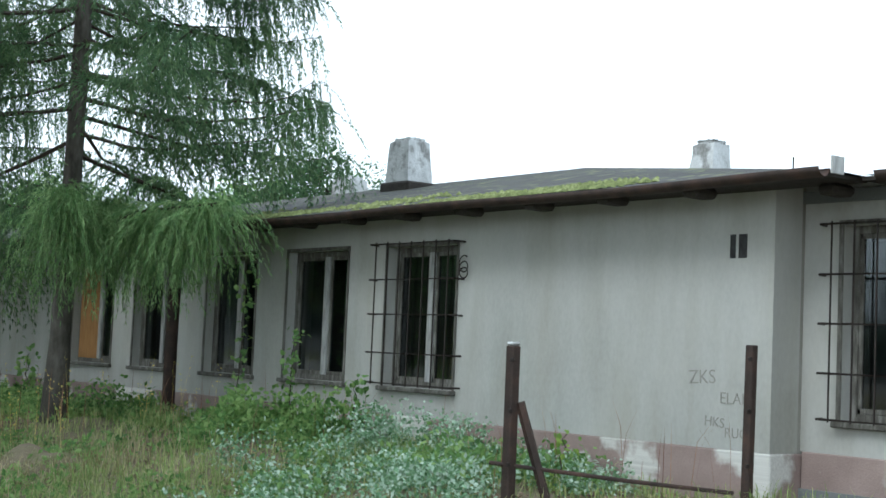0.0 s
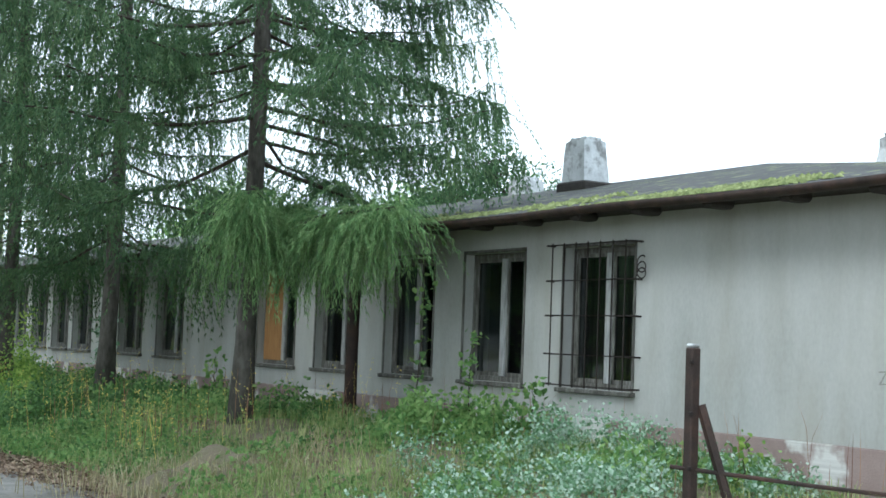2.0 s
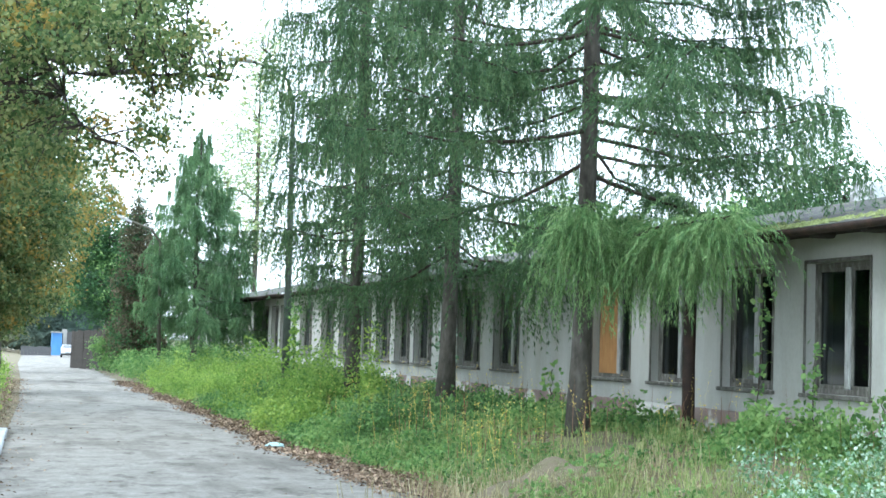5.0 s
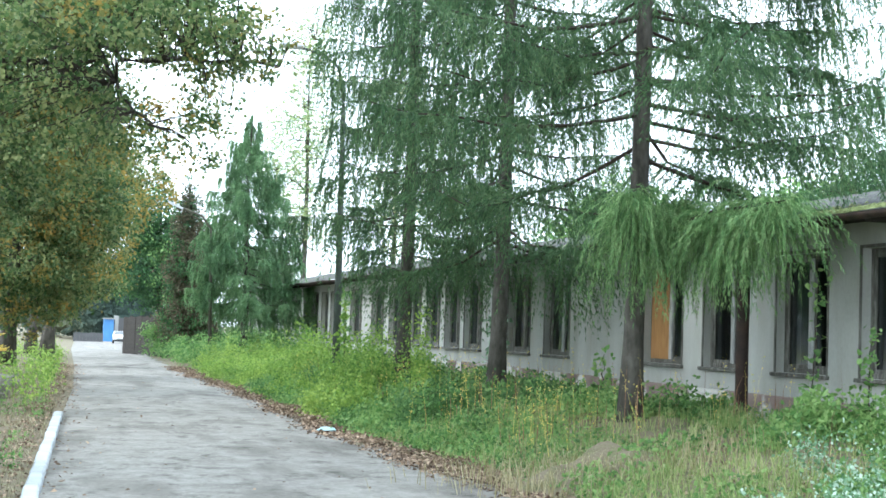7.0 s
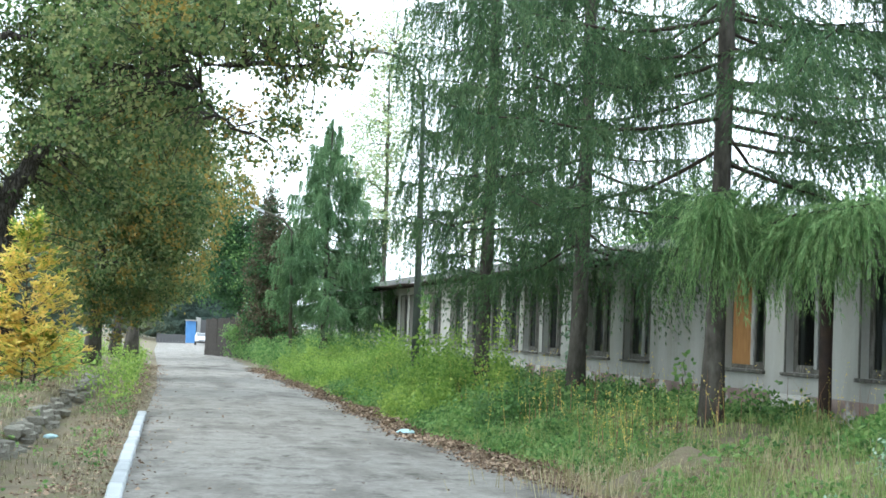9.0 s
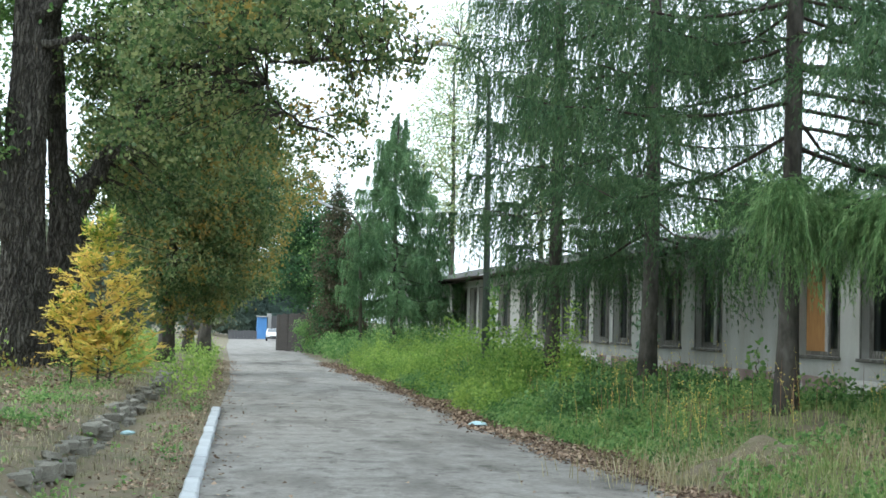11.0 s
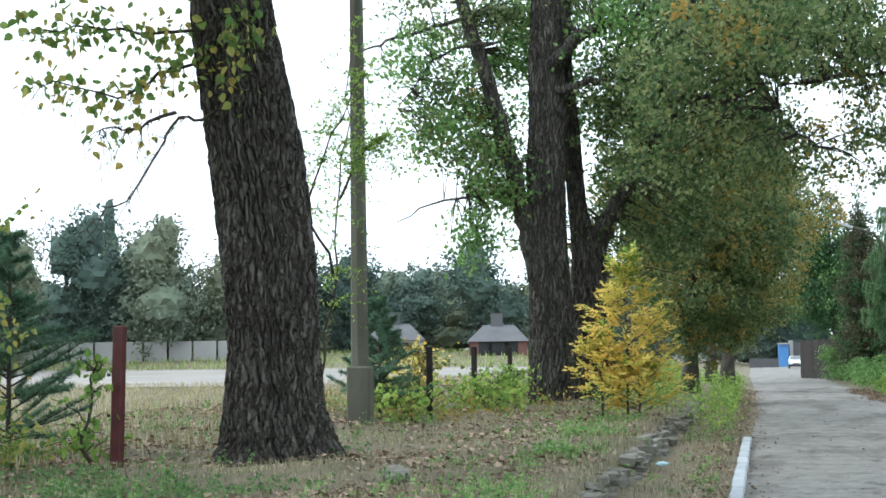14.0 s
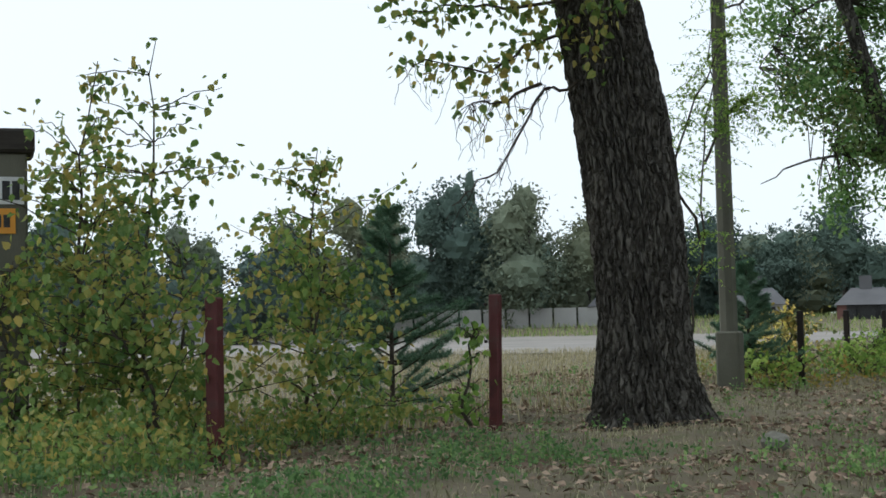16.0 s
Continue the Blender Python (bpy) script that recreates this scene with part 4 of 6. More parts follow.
# the near old trunk
old = thing("old_poplar", (-5.12, 15.12, 0.4), "massive old poplar trunk with deeply furrowed bark", "tree")
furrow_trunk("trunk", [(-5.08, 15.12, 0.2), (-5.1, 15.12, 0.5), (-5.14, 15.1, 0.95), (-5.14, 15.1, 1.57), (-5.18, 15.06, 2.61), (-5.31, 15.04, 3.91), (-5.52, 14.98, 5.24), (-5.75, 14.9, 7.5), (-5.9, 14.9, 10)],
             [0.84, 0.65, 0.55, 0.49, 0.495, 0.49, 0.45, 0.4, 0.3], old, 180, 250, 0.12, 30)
wood, pts = Bag(), []
for line in ([(-5.5, 14.7, 4.3), (-5.76, 14.48, 4.13), (-6.0, 14.38, 4.21), (-6.12, 14.33, 3.89), (-6.43, 14.21, 3.32), (-6.72, 14.07, 3.07), (-6.96, 13.96, 2.86)],
             [(-5.5, 14.6, 4.9), (-5.9, 14.45, 4.77), (-6.16, 14.32, 4.66), (-6.52, 14.16, 4.35), (-6.98, 13.95, 4.49), (-7.39, 13.75, 4.5)],
             [(-5.5, 14.6, 5.2), (-6.33, 14.25, 5.12), (-6.91, 13.99, 5.17), (-7.49, 13.7, 5.02)],
             [(-6.0, 14.36, 4.21), (-6.47, 14.19, 4.03), (-6.76, 14.06, 4.0)],
             [(-5.4, 14.5, 5.6), (-5.2, 14.28, 5.2), (-5.22, 14.25, 4.9), (-5.36, 14.21, 4.5)]):
    one = Bag()
    pts.append(bough(one, line, 0.024, 0.006, 5, 0.025))
    part("bough", one.mesh("bough", TWIG), old)
for ln in pts[:1] + pts[3:4] + pts[1:2]:
    for k in range(26):
        i = rng.integers(2, len(ln))
        e = ln[i] + np.array([rng.uniform(-0.45, 0.2), rng.uniform(-0.2, 0.2), rng.uniform(-0.7, 0.1)])
        bough(wood, [ln[i], (ln[i] + e) / 2 + rng.normal(0, 0.05, 3), e], 0.006, 0.003, 3, 0.015)
tagged(part("twig_work", wood.mesh("twig_work", TWIG), old), kind="stuff")
at = np.concatenate([ln[rng.integers(2, len(ln), n)] + rng.normal(0, 0.14, (n, 3)) for ln, n in zip((pts[1], pts[2], pts[3], pts[4]), (240, 230, 40, 110))])
v, f = ovate(at, 0.115, 0.85, 1.0)
tagged(part("leaves", mesh_of("leaves", v, f, LEAF_BIRCH), old), kind="stuff")

# Unseen crown overhead, added wide and dense to shade the verge below.
at, cs = foliage([(-6.2, 12.8, 9.8, 5.2, 5.2, 2.2), (-9.5, 10.5, 9.2, 4.2, 4.2, 2.0), (-4.5, 16, 10.8, 4, 4, 1.8), (-5.5, 7.5, 8.6, 4.2, 4.2, 1.8)], 760, 36, 0.14, 0.6, shell=0.05)
v, f = leaves(at, 0.28, 0.8, 0.8)
tagged(part("crown", mesh_of("crown", v, f, LEAF_BIRCH), old), kind="stuff")

# the far old twin trunk with its great crown
twin = thing("old_poplar", (-3.69, 29.81, 0.4), "large twin-stemmed old poplar with olive crown over the lane", "tree")
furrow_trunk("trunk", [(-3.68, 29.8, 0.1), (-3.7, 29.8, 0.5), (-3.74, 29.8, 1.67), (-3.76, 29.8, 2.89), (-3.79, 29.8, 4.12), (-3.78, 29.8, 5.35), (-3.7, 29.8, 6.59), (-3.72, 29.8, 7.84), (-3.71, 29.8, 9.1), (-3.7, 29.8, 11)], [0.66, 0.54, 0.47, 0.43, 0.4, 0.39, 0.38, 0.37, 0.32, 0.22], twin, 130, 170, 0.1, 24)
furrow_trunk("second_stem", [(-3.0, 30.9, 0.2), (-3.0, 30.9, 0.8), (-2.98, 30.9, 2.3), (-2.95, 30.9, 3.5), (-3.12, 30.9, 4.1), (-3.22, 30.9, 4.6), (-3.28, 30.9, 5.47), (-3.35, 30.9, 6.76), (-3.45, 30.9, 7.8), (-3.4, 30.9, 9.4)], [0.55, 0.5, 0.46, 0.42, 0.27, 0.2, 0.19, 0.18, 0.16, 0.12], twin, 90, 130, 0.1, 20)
wood = Bag()
anchors = []
for line, r0, r1 in (([(-3.95, 29.6, 3.0), (-4.08, 29.56, 3.65), (-4.25, 29.53, 4.5), (-4.44, 29.5, 5.33), (-4.75, 29.5, 6.57), (-5.12, 29.45, 7.82), (-5.45, 29.4, 9.1), (-6.0, 29.3, 10.6)], 0.24, 0.13),
                     ([(-2.85, 30.9, 3.3), (-2.78, 30.9, 3.9), (-2.55, 30.9, 4.35), (-2.22, 30.9, 4.9), (-1.75, 30.95, 5.6), (-1.2, 31.0, 6.6), (-0.74, 31.02, 8.22)], 0.28, 0.1),
                     ([(-3.6, 29.5, 7.6), (-3.08, 29.47, 8.16), (-2.43, 29.53, 8.47), (-1.46, 29.59, 8.62), (-0.48, 29.62, 8.91)], 0.17, 0.08),
                     ([(-3.5, 29.5, 7.1), (-2.88, 29.39, 7.21), (-2.39, 29.43, 7.17)], 0.09, 0.07),
                     ([(-2.18, 29.95, 6.6), (-1.2, 30.0, 6.83), (-0.46, 30.02, 6.91), (0.03, 30.02, 6.86)], 0.09, 0.05),
                     ([(-1.2, 30, 8.6), (-0.3, 28.5, 7.6), (0.57, 27.02, 6.92), (1.13, 27.0, 6.53), (2.45, 26.91, 6.59), (3.32, 26.81, 6.67), (4.08, 26.7, 6.59)], 0.09, 0.03),
                     ([(0.6, 27.01, 6.8), (1.14, 27.0, 5.81), (1.64, 26.97, 5.31)], 0.05, 0.015),
                     ([(-4.2, 29.4, 5.0), (-5.06, 29.1, 4.8), (-5.98, 28.93, 4.71), (-6.87, 28.73, 4.26)], 0.05, 0.01),
                     ([(-5.3, 29.2, 8.7), (-6.19, 28.88, 8.42), (-7.09, 28.68, 8.18), (-7.53, 28.57, 7.97)], 0.05, 0.02),
                     ([(-4.8, 29.14, 8.1), (-5.84, 28.96, 7.95), (-6.28, 28.86, 7.45), (-6.82, 28.74, 6.7)], 0.04, 0.01)):
    one = Bag()
    anchors += list(bough(one, line, r0, r1, 7, 0.03))
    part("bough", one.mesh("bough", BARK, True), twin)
blobs = [(-1.3, 30, 6.6, 1.8, 1.6, 1.5), (0.2, 29.5, 5.4, 1.3, 1.5, 1.2), (1.6, 28, 7.9, 1.8, 2, 1.2), (3.2, 26.5, 6.9, 1.2, 1.6, 0.7), (-0.3, 30, 9.4, 3, 2.4, 1.6), (-4.9, 29.4, 5.3, 0.8, 0.9, 0.9),
         (-5.7, 29.1, 6.6, 0.9, 0.9, 1.0), (-2.6, 31.8, 4.2, 1.0, 1, 1.5), (-5.2, 29.6, 9.2, 1.6, 1.4, 0.9), (-1.2, 31.5, 4.3, 1.2, 1.3, 1.3), (1.5, 24, 6.9, 1.6, 2, 0.8), (0.2, 22.5, 6.6, 1.3, 2, 0.7), (2.6, 29, 5.6, 0.9, 1.3, 0.8), (-1.9, 30.9, 7.2, 1.3, 1.3, 1.3), (-0.5, 31, 7.3, 1.3, 1.3, 1.4), (-1.4, 32, 5.6, 1.3, 1.2, 1.2), (0.9, 31, 6.0, 1.2, 1.4, 1.2), (1.2, 29, 8.2, 1.5, 1.5, 1.0), (-0.2, 32.5, 9.5, 2, 2, 1.6), (2.2, 26.5, 8.2, 1.4, 1.8, 0.8), (-0.6, 24, 6.2, 1.0, 1.5, 0.9), (-1.2, 24.3, 4.9, 0.7, 1.1, 0.8), (0.3, 25.8, 5.2, 0.9, 1.2, 0.7)]
at, cs = foliage([(*b[:3], b[3] * 1.15, b[4] * 1.15, b[5] * 1.2) for b in blobs], 1750, 32, 0.09, 0.19, shell=0.15)
twig_lines(wood, cs[::2], anchors, 0.012)
tagged(part("twig_work", wood.mesh("twig_work", TWIG), twin), kind="stuff")
v, f = leaves(at, 0.108, 0.75)
tagged(part("crown", mesh_of("crown", v, f, LEAF_OLIVE), twin), kind="stuff")
at, cs = foliage([(-4.9, 29.4, 5.2, 0.9, 0.9, 1.0), (-5.8, 29.1, 6.6, 1.0, 0.9, 1.1), (-5.4, 29.2, 4.2, 0.7, 0.7, 0.5), (-6.4, 28.9, 7.8, 0.9, 0.8, 0.8), (-4.4, 32, 8.2, 1.2, 1, 1.4), (-2.6, 32.5, 7.4, 1.2, 1, 1.5), (-3.4, 31.6, 10, 1.8, 1.2, 1.2), (-5.4, 31, 6.6, 1, 1, 1.2), (-2.0, 29.2, 8.3, 1.1, 0.9, 0.8), (-5.0, 31.5, 8.6, 1.2, 1, 1.0), (-4.6, 31.5, 4.9, 0.7, 0.7, 1.2), (-5.3, 29.2, 3.6, 0.5, 0.5, 0.6)], 560, 30, 0.09, 0.26, shell=0.1)
twig_work = Bag()
twig_lines(twig_work, cs, anchors, 0.008)
tagged(part("twig_work", twig_work.mesh("twig_work", TWIG), twin), kind="stuff")
v, f = leaves(at, 0.12, 0.7)
tagged(part("crown", mesh_of("crown", v, f, LEAF_GREEN), twin), kind="stuff")
at, cs = foliage([blobs[i] for i in (1, 3, 6, 7, 11, 12)], 70, 30, 0.09, 0.22)
v, f = leaves(at, 0.12, 0.7)
tagged(part("turning_crown", mesh_of("turning_crown", v, f, LEAF_AUTUMN), twin), kind="stuff")

# dense limes along the left side of the lane
broadleaf("lime_tree", (-1.0, 37.5, 0.4), 9, 0.2, [(-0.6, 37.3, 3.0, 2.0, 2.0, 1.9), (0.4, 38, 4.4, 2.0, 2, 1.6), (-1.6, 37, 5.5, 1.9, 1.9, 1.7), (0.3, 38.5, 2.5, 1.4, 1.5, 0.9), (-0.4, 38, 7.2, 2.2, 2, 1.6)], 1250, 36, 0.125, 0.17, LEAF_OLIVE, "dense low olive-brown lime tree beside the lane", "limes along the lane", second=(LEAF_AUTUMN, 0.22))
broadleaf("lime_tree", (0.0, 46, 0.3), 10, 0.2, [(0.7, 45.5, 3.9, 1.9, 2.2, 1.9), (1.7, 46, 6.0, 2.0, 2.2, 1.6), (0.2, 46, 7.2, 2.4, 2.2, 1.9), (-0.8, 46, 4.5, 2, 2, 1.9)], 760, 34, 0.13, 0.2, LEAF_AUTUMN, "lime tree with yellowing autumn crown", "limes along the lane", second=(LEAF_OLIVE, 0.4))
broadleaf("lime_tree", (-0.6, 56, 0.2), 10, 0.2, [(0.0, 56, 4.2, 2.3, 2.3, 2.3), (0.8, 56, 7.2, 2.6, 2.3, 2.0), (-2, 56, 6, 2.3, 2.3, 2.4)], 420, 30, 0.17, 0.32, LEAF_OLIVE, "lime tree with browning crown beside the lane", "limes along the lane", second=(LEAF_AUTUMN, 0.5))

# beyond the house end
broadleaf("maple_tree", (5.2, 70, 0.1), 9, 0.2, [(5.0, 70, 4.0, 1.9, 1.9, 2.3), (4.6, 70, 6.6, 1.8, 1.8, 1.6), (6.6, 70, 4.6, 1.6, 1.6, 2)], 620, 36, 0.17, 0.32, LEAF_DEEP, "deep green broadleaf tree by the gate", second=(LEAF_GREEN, 0.12))
broadleaf("brown_cypress", (5.75, 59.8, 0.2), 7.6, 0.15, [(5.8, 59.8, 1.4, 1.3, 1.2, 1.3), (5.65, 59.8, 3.4, 1.0, 1.0, 1.5), (5.6, 59.8, 5.4, 0.7, 0.7, 1.5), (5.55, 59.8, 6.9, 0.3, 0.3, 1.1)], 620, 36, 0.12, 0.2, LEAF_BROWN, "narrow browning cypress by the far gate", second=(LEAF_DEEP, 0.45), shell=0.1)
broadleaf("gate_bush", (4.75, 61.0, 0.1), 2.0, 0.04, [(4.75, 61.0, 0.9, 0.8, 0.8, 0.9), (5.2, 60.6, 0.7, 0.7, 0.7, 0.6)], 130, 30, 0.11, 0.16, LEAF_GREEN, "green bush growing before the board gate", category="bush", shell=0.1)
broadleaf("birch_tree", (13.4, 76, 0), 20, 0.2, [(13.4, 76, 8, 1.9, 1.5, 3), (13.2, 76, 13, 2.3, 1.8, 4), (13.6, 76, 17.5, 1.8, 1.3, 3), (11.8, 76, 10, 1.7, 1.2, 3)], 560, 24, 0.16, 0.4, LEAF_BIRCH_PALE, "tall thin pale-leaved birch behind the house end", shell=0.1)
broadleaf("birch_tree", (18, 74, 0), 17, 0.2, [(18, 74, 8, 2.0, 1.6, 3), (18, 74, 13, 2.0, 1.6, 4)], 300, 22, 0.16, 0.4, LEAF_BIRCH_PALE, "thin pale-leaved birch behind the house", shell=0.1)
broadleaf("rowan_tree", (19.2, 28.2, 0.3), 7, 0.12, [(18.9, 28.5, 5.6, 1.0, 1.0, 1.1), (19.7, 27.6, 5.0, 0.9, 0.9, 1.2), (17.8, 28.6, 4.8, 1.2, 1.2, 0.9)], 330, 34, 0.09, 0.2, LEAF_DEEP, "green broadleaf tree rising behind the roof", shell=0.2)
for x, y, h in ((23, 40, 8), (21, 52, 9), (24, 62, 9)):
    broadleaf("rowan_tree", (x, y, 0.2), h, 0.15, [(x, y, h * 0.6, 2.2, 2.2, 1.9), (x + 1.5, y + 1, h * 0.75, 1.8, 1.8, 1.5)], 200, 26, 0.2, 0.4, LEAF_GREEN, "green broadleaf tree behind the house", shell=0.2)

# the yellow ash sapling and the young growth by the fence
def ash_sapling(base, h, spread, n_shoot, label):
    """An upright ash shoot: side shoots, each set with pinnate leaves of narrow leaflets; greener towards the top."""
    base = np.array(base, float)
    t = thing("ash_sapling", tuple(base), label, "sapling")
    wood = Bag()
    stem = bough(wood, [base - [0, 0, 0.05], base + [0.02, 0, h * 0.5], base + [-0.03, 0, h]], 0.024, 0.005, 6, 0.012)
    sets = {0: [], 1: []}
    for k in range(n_shoot):
        u = (k + rng.uniform(0, 1)) / n_shoot
        z = h * (0.16 + 0.84 * u)
        o = base + [0, 0, z]
        a = k * 2.4 + rng.normal(0, 0.4)
        L = spread * (0.45 + 0.75 * math.sin(math.pi * min(1, u * 1.15 + 0.1)) ** 1.2) * rng.uniform(0.55, 1.1) * (1.05 - 0.55 * u)
        e = o + np.array([math.cos(a) * L, math.sin(a) * L, L * rng.uniform(0.35, 0.95)])
        ln = bough(wood, [o, (o + e) / 2 - [0, 0, 0.03], e], 0.008, 0.003, 4, 0.008)
        for i in range(3, len(ln)):
            for side_sign in (-1, 1):
                d = unit(unit(e - o) + rng.normal(0, 0.45, 3) + side_sign * 0.7 * np.cross(unit(e - o), [0, 0, 1.0]))
                r_len = rng.uniform(0.14, 0.24)
                w = unit(np.cross(d, [0, 0, 1.0]) + rng.normal(0, 0.2, 3))
                for q in (0.3, 0.55, 0.8, 1.0):
                    for sg in ((-1, 1) if q < 1 else (0,)):
                        p = ln[i] + d * r_len * q - np.array([0, 0, 0.05]) * q * q
                        g = unit(d * 0.7 + w * sg * 0.8 + rng.normal(0, 0.12, 3))
                        sets[1 if rng.uniform() < 0.06 + 0.75 * max(0, u - 0.62) / 0.38 else 0].append((p, g, unit(np.cross(g, [0, 0, 1.0]) + rng.normal(0, 0.25, 3)), rng.uniform(0.075, 0.135)))
    tagged(part("branch_work", wood.mesh("branch_work", TWIG), t), kind="stuff")
    for key, m, nm in ((0, LEAF_YELLOW, "leaves"), (1, LEAF_FRESH, "green_leaves")):
        if sets[key]:
            p, g, w, l = (np.array([x[j] for x in sets[key]]) for j in range(4))
            l = l[:, None]
            v = np.stack([p, p + g * l * 0.45 + w * l * 0.22, p + g * l, p + g * l * 0.45 - w * l * 0.22], 1).reshape(-1, 3)
            o = np.arange(len(p))[:, None] * 4
            tagged(part(nm, mesh_of(nm, v, np.concatenate([o + [0, 1, 2], o + [0, 2, 3]]), m), t), kind="stuff")
    return t


ash_sapling((-1.7, 23.5, 0.32), 2.75, 0.82, 56, "bright yellow ash sapling on the verge")
ash_sapling((-1.5, 23.3, 0.3), 0.95, 0.85, 30, "low yellow ash regrowth on the verge")
ash_sapling((-2.15, 23.6, 0.3), 1.5, 0.5, 20, "slender yellow ash shoot beside the sapling")


def birch_sapling(base, h, spread, n_side, n_leaf, mat, label, size=0.09, leafy=0.15):
    """A whippy sapling: leaning stem, thin side shoots, heart-shaped leaves strung along them."""
    base = np.array(base, float)
    t = thing("birch_sapling", tuple(base), label, "sapling", "young growth by the fence")
    bag = Bag()
    top = base + np.array([rng.uniform(-0.5, 0.5), rng.uniform(-0.3, 0.3), h])
    stem = bough(bag, [base - [0, 0, 0.05], base + (top - base) * 0.35 + rng.normal(0, 0.06, 3), base + (top - base) * 0.7 + rng.normal(0, 0.08, 3), top], 0.024, 0.004, 6, 0.02)
    spots = []
    for k in range(n_side):
        u = rng.uniform(0.12, 0.95)
        o = stem[int(u * (len(stem) - 1))]
        L = spread * 1.6 * (1.1 - 0.8 * u) * rng.uniform(0.4, 1.2)
        a = rng.uniform(0, 6.28)
        e = o + np.array([math.cos(a) * L, math.sin(a) * L, L * rng.uniform(-0.1, 0.7)])
        ln = bough(bag, [o, (o + e) / 2 + [0, 0, 0.05], e], 0.008, 0.003, 4, 0.015)
        m = max(2, int(n_leaf * (1 - 0.85 * u) * rng.uniform(0.6, 1.4)))
        spots.append(ln[rng.integers(1, len(ln), m)] + rng.normal(0, leafy * (1.1 - 0.8 * u), (m, 3)))
    spots.append(stem[-5:].repeat(2, 0) + rng.normal(0, 0.05, (10, 3)))
    tagged(part("branch_work", bag.mesh("branch_work", TWIG), t), kind="stuff")
    v, f = ovate(np.concatenate(spots), size, 0.85, 0.9)
    tagged(part("leaves", mesh_of("leaves", v, f, mat), t), kind="stuff")
    return t


for (x, y), h, sp, ns, nl in (((-9.0, 10.0), 3.6, 1.0, 34, 34), ((-8.4, 10.3), 3.9, 1.0, 36, 34), ((-9.9, 10.8), 3.3, 1.0, 30, 34), ((-7.9, 12.2), 3.0, 0.9, 38, 36), ((-7.5, 12.0), 2.0, 0.8, 24, 30), ((-8.0, 10.0), 1.9, 0.8, 26, 34), ((-9.4, 9.6), 1.8, 0.8, 26, 34), ((-8.6, 11.4), 2.1, 0.8, 22, 30)):
    birch_sapling((x, y, float(land(x, y))), h, sp, ns, int(nl * 1.9), LEAF_BIRCH, "leafy birch sapling turning yellow by the fence")
birch_sapling((-6.25, 12.9, 0.4), 1.15, 0.35, 22, 16, LEAF_FRESH, "small yellow-green maple seedling beside a red post", 0.09, 0.07)
for (x, y), h in (((-4.35, 24.5), 0.6), ((-5.7, 25.6), 1.2), ((-4.6, 27), 0.7), ((-6.3, 26.3), 1.3), ((-4.6, 28.3), 0.7), ((-6.6, 29), 1.35), ((-5.0, 22.2), 0.4)):
    birch_sapling((x, y, float(land(x, y))), h, 0.6, 26, 26, LEAF_FRESH if h < 1.15 else LEAF_YELLOW if h > 1.25 else LEAF_AUTUMN, "yellow-green young growth among fence posts", 0.1, 0.14)
rob = thing("robinia_sapling", (-5.4, 18.15, 0.4), "thin robinia with feathery leaves and bare stem", "sapling")
bag = Bag()
spots = []
for line in ([(-5.5, 18.1, 0.4), (-5.44, 18.16, 1.17), (-5.29, 18.2, 2.54), (-5.17, 18.23, 3.91), (-5.06, 18.26, 4.9), (-5.0, 18.2, 6)], [(-5.3, 18.2, 2.6), (-5.27, 16.9, 3.3), (-4.9, 16.8, 4.37), (-4.48, 16.87, 5.05)], [(-5.2, 18.2, 3.6), (-4.7, 17.6, 4.2), (-4.4, 17.4, 4.3)]):
    ln = bough(bag, line, 0.022, 0.006, 5, 0.03)
    for k in range(75):
        o = ln[rng.integers(len(ln) // 3, len(ln))]
        e = o + np.array([rng.uniform(-0.6, 0.7), rng.uniform(-0.5, 0.5), rng.uniform(-0.4, 0.3)])
        st = np.linspace(0, 1, 8)[:, None]
        sp = o + (e - o) * st + np.array([0, 0, -0.08]) * st ** 2
        bag.tube(sp, 0.002, 3, False)
        spots += [sp + rng.normal(0, 0.012, sp.shape), sp + rng.normal(0, 0.012, sp.shape)]
part("stem", bag.mesh("stem", TWIG), rob)
v, f = leaves(np.concatenate(spots), 0.055, 0.5)
tagged(part("leaves", mesh_of("leaves", v, f, LEAF_FRESH), rob), kind="stuff")


def pine(base, h, w, label):
    base = np.array(base, float)
    t = thing("young_pine", tuple(base), label, "tree", "young pines by the fence")
    bag = Bag().tube([base, base + [0, 0, h]], [0.035, 0.008], 6)
    tips = []
    for z in np.linspace(0.12, 0.97, 11):
        for k in range(8):
            a = rng.uniform(0, 6.28)
            L = w * (1.05 - z) * rng.uniform(0.7, 1.15) + 0.06
            o = base + np.array([0, 0, h * (z + rng.uniform(-0.04, 0.03))])
            e = o + np.array([math.cos(a) * L, math.sin(a) * L, L * rng.uniform(0.0, 0.7)])
            bag.tube([o, (o + e) / 2 - [0, 0, 0.02], e], [0.012, 0.008, 0.004], 4, False)
            s = rng.uniform(0.2, 1.08, 120)[:, None]
            tips.append(o + (e - o) * s)
    part("stem", bag.mesh("stem", TWIG), t)
    c = np.repeat(np.concatenate(tips), 5, 0)
    nd = unit(rng.normal(size=c.shape) + [0, 0, 0.5])
    sd = unit(np.cross(nd, rng.normal(size=c.shape)))
    ll = rng.uniform(0.05, 0.11, len(c))[:, None]
    tri = np.stack([c - sd * 0.005, c + sd * 0.005, c + nd * ll], 1).reshape(-1, 3)
    tagged(part("needles", mesh_of("needles", tri, np.arange(len(tri)).reshape(-1, 3), PINE), t), kind="stuff")
    return t


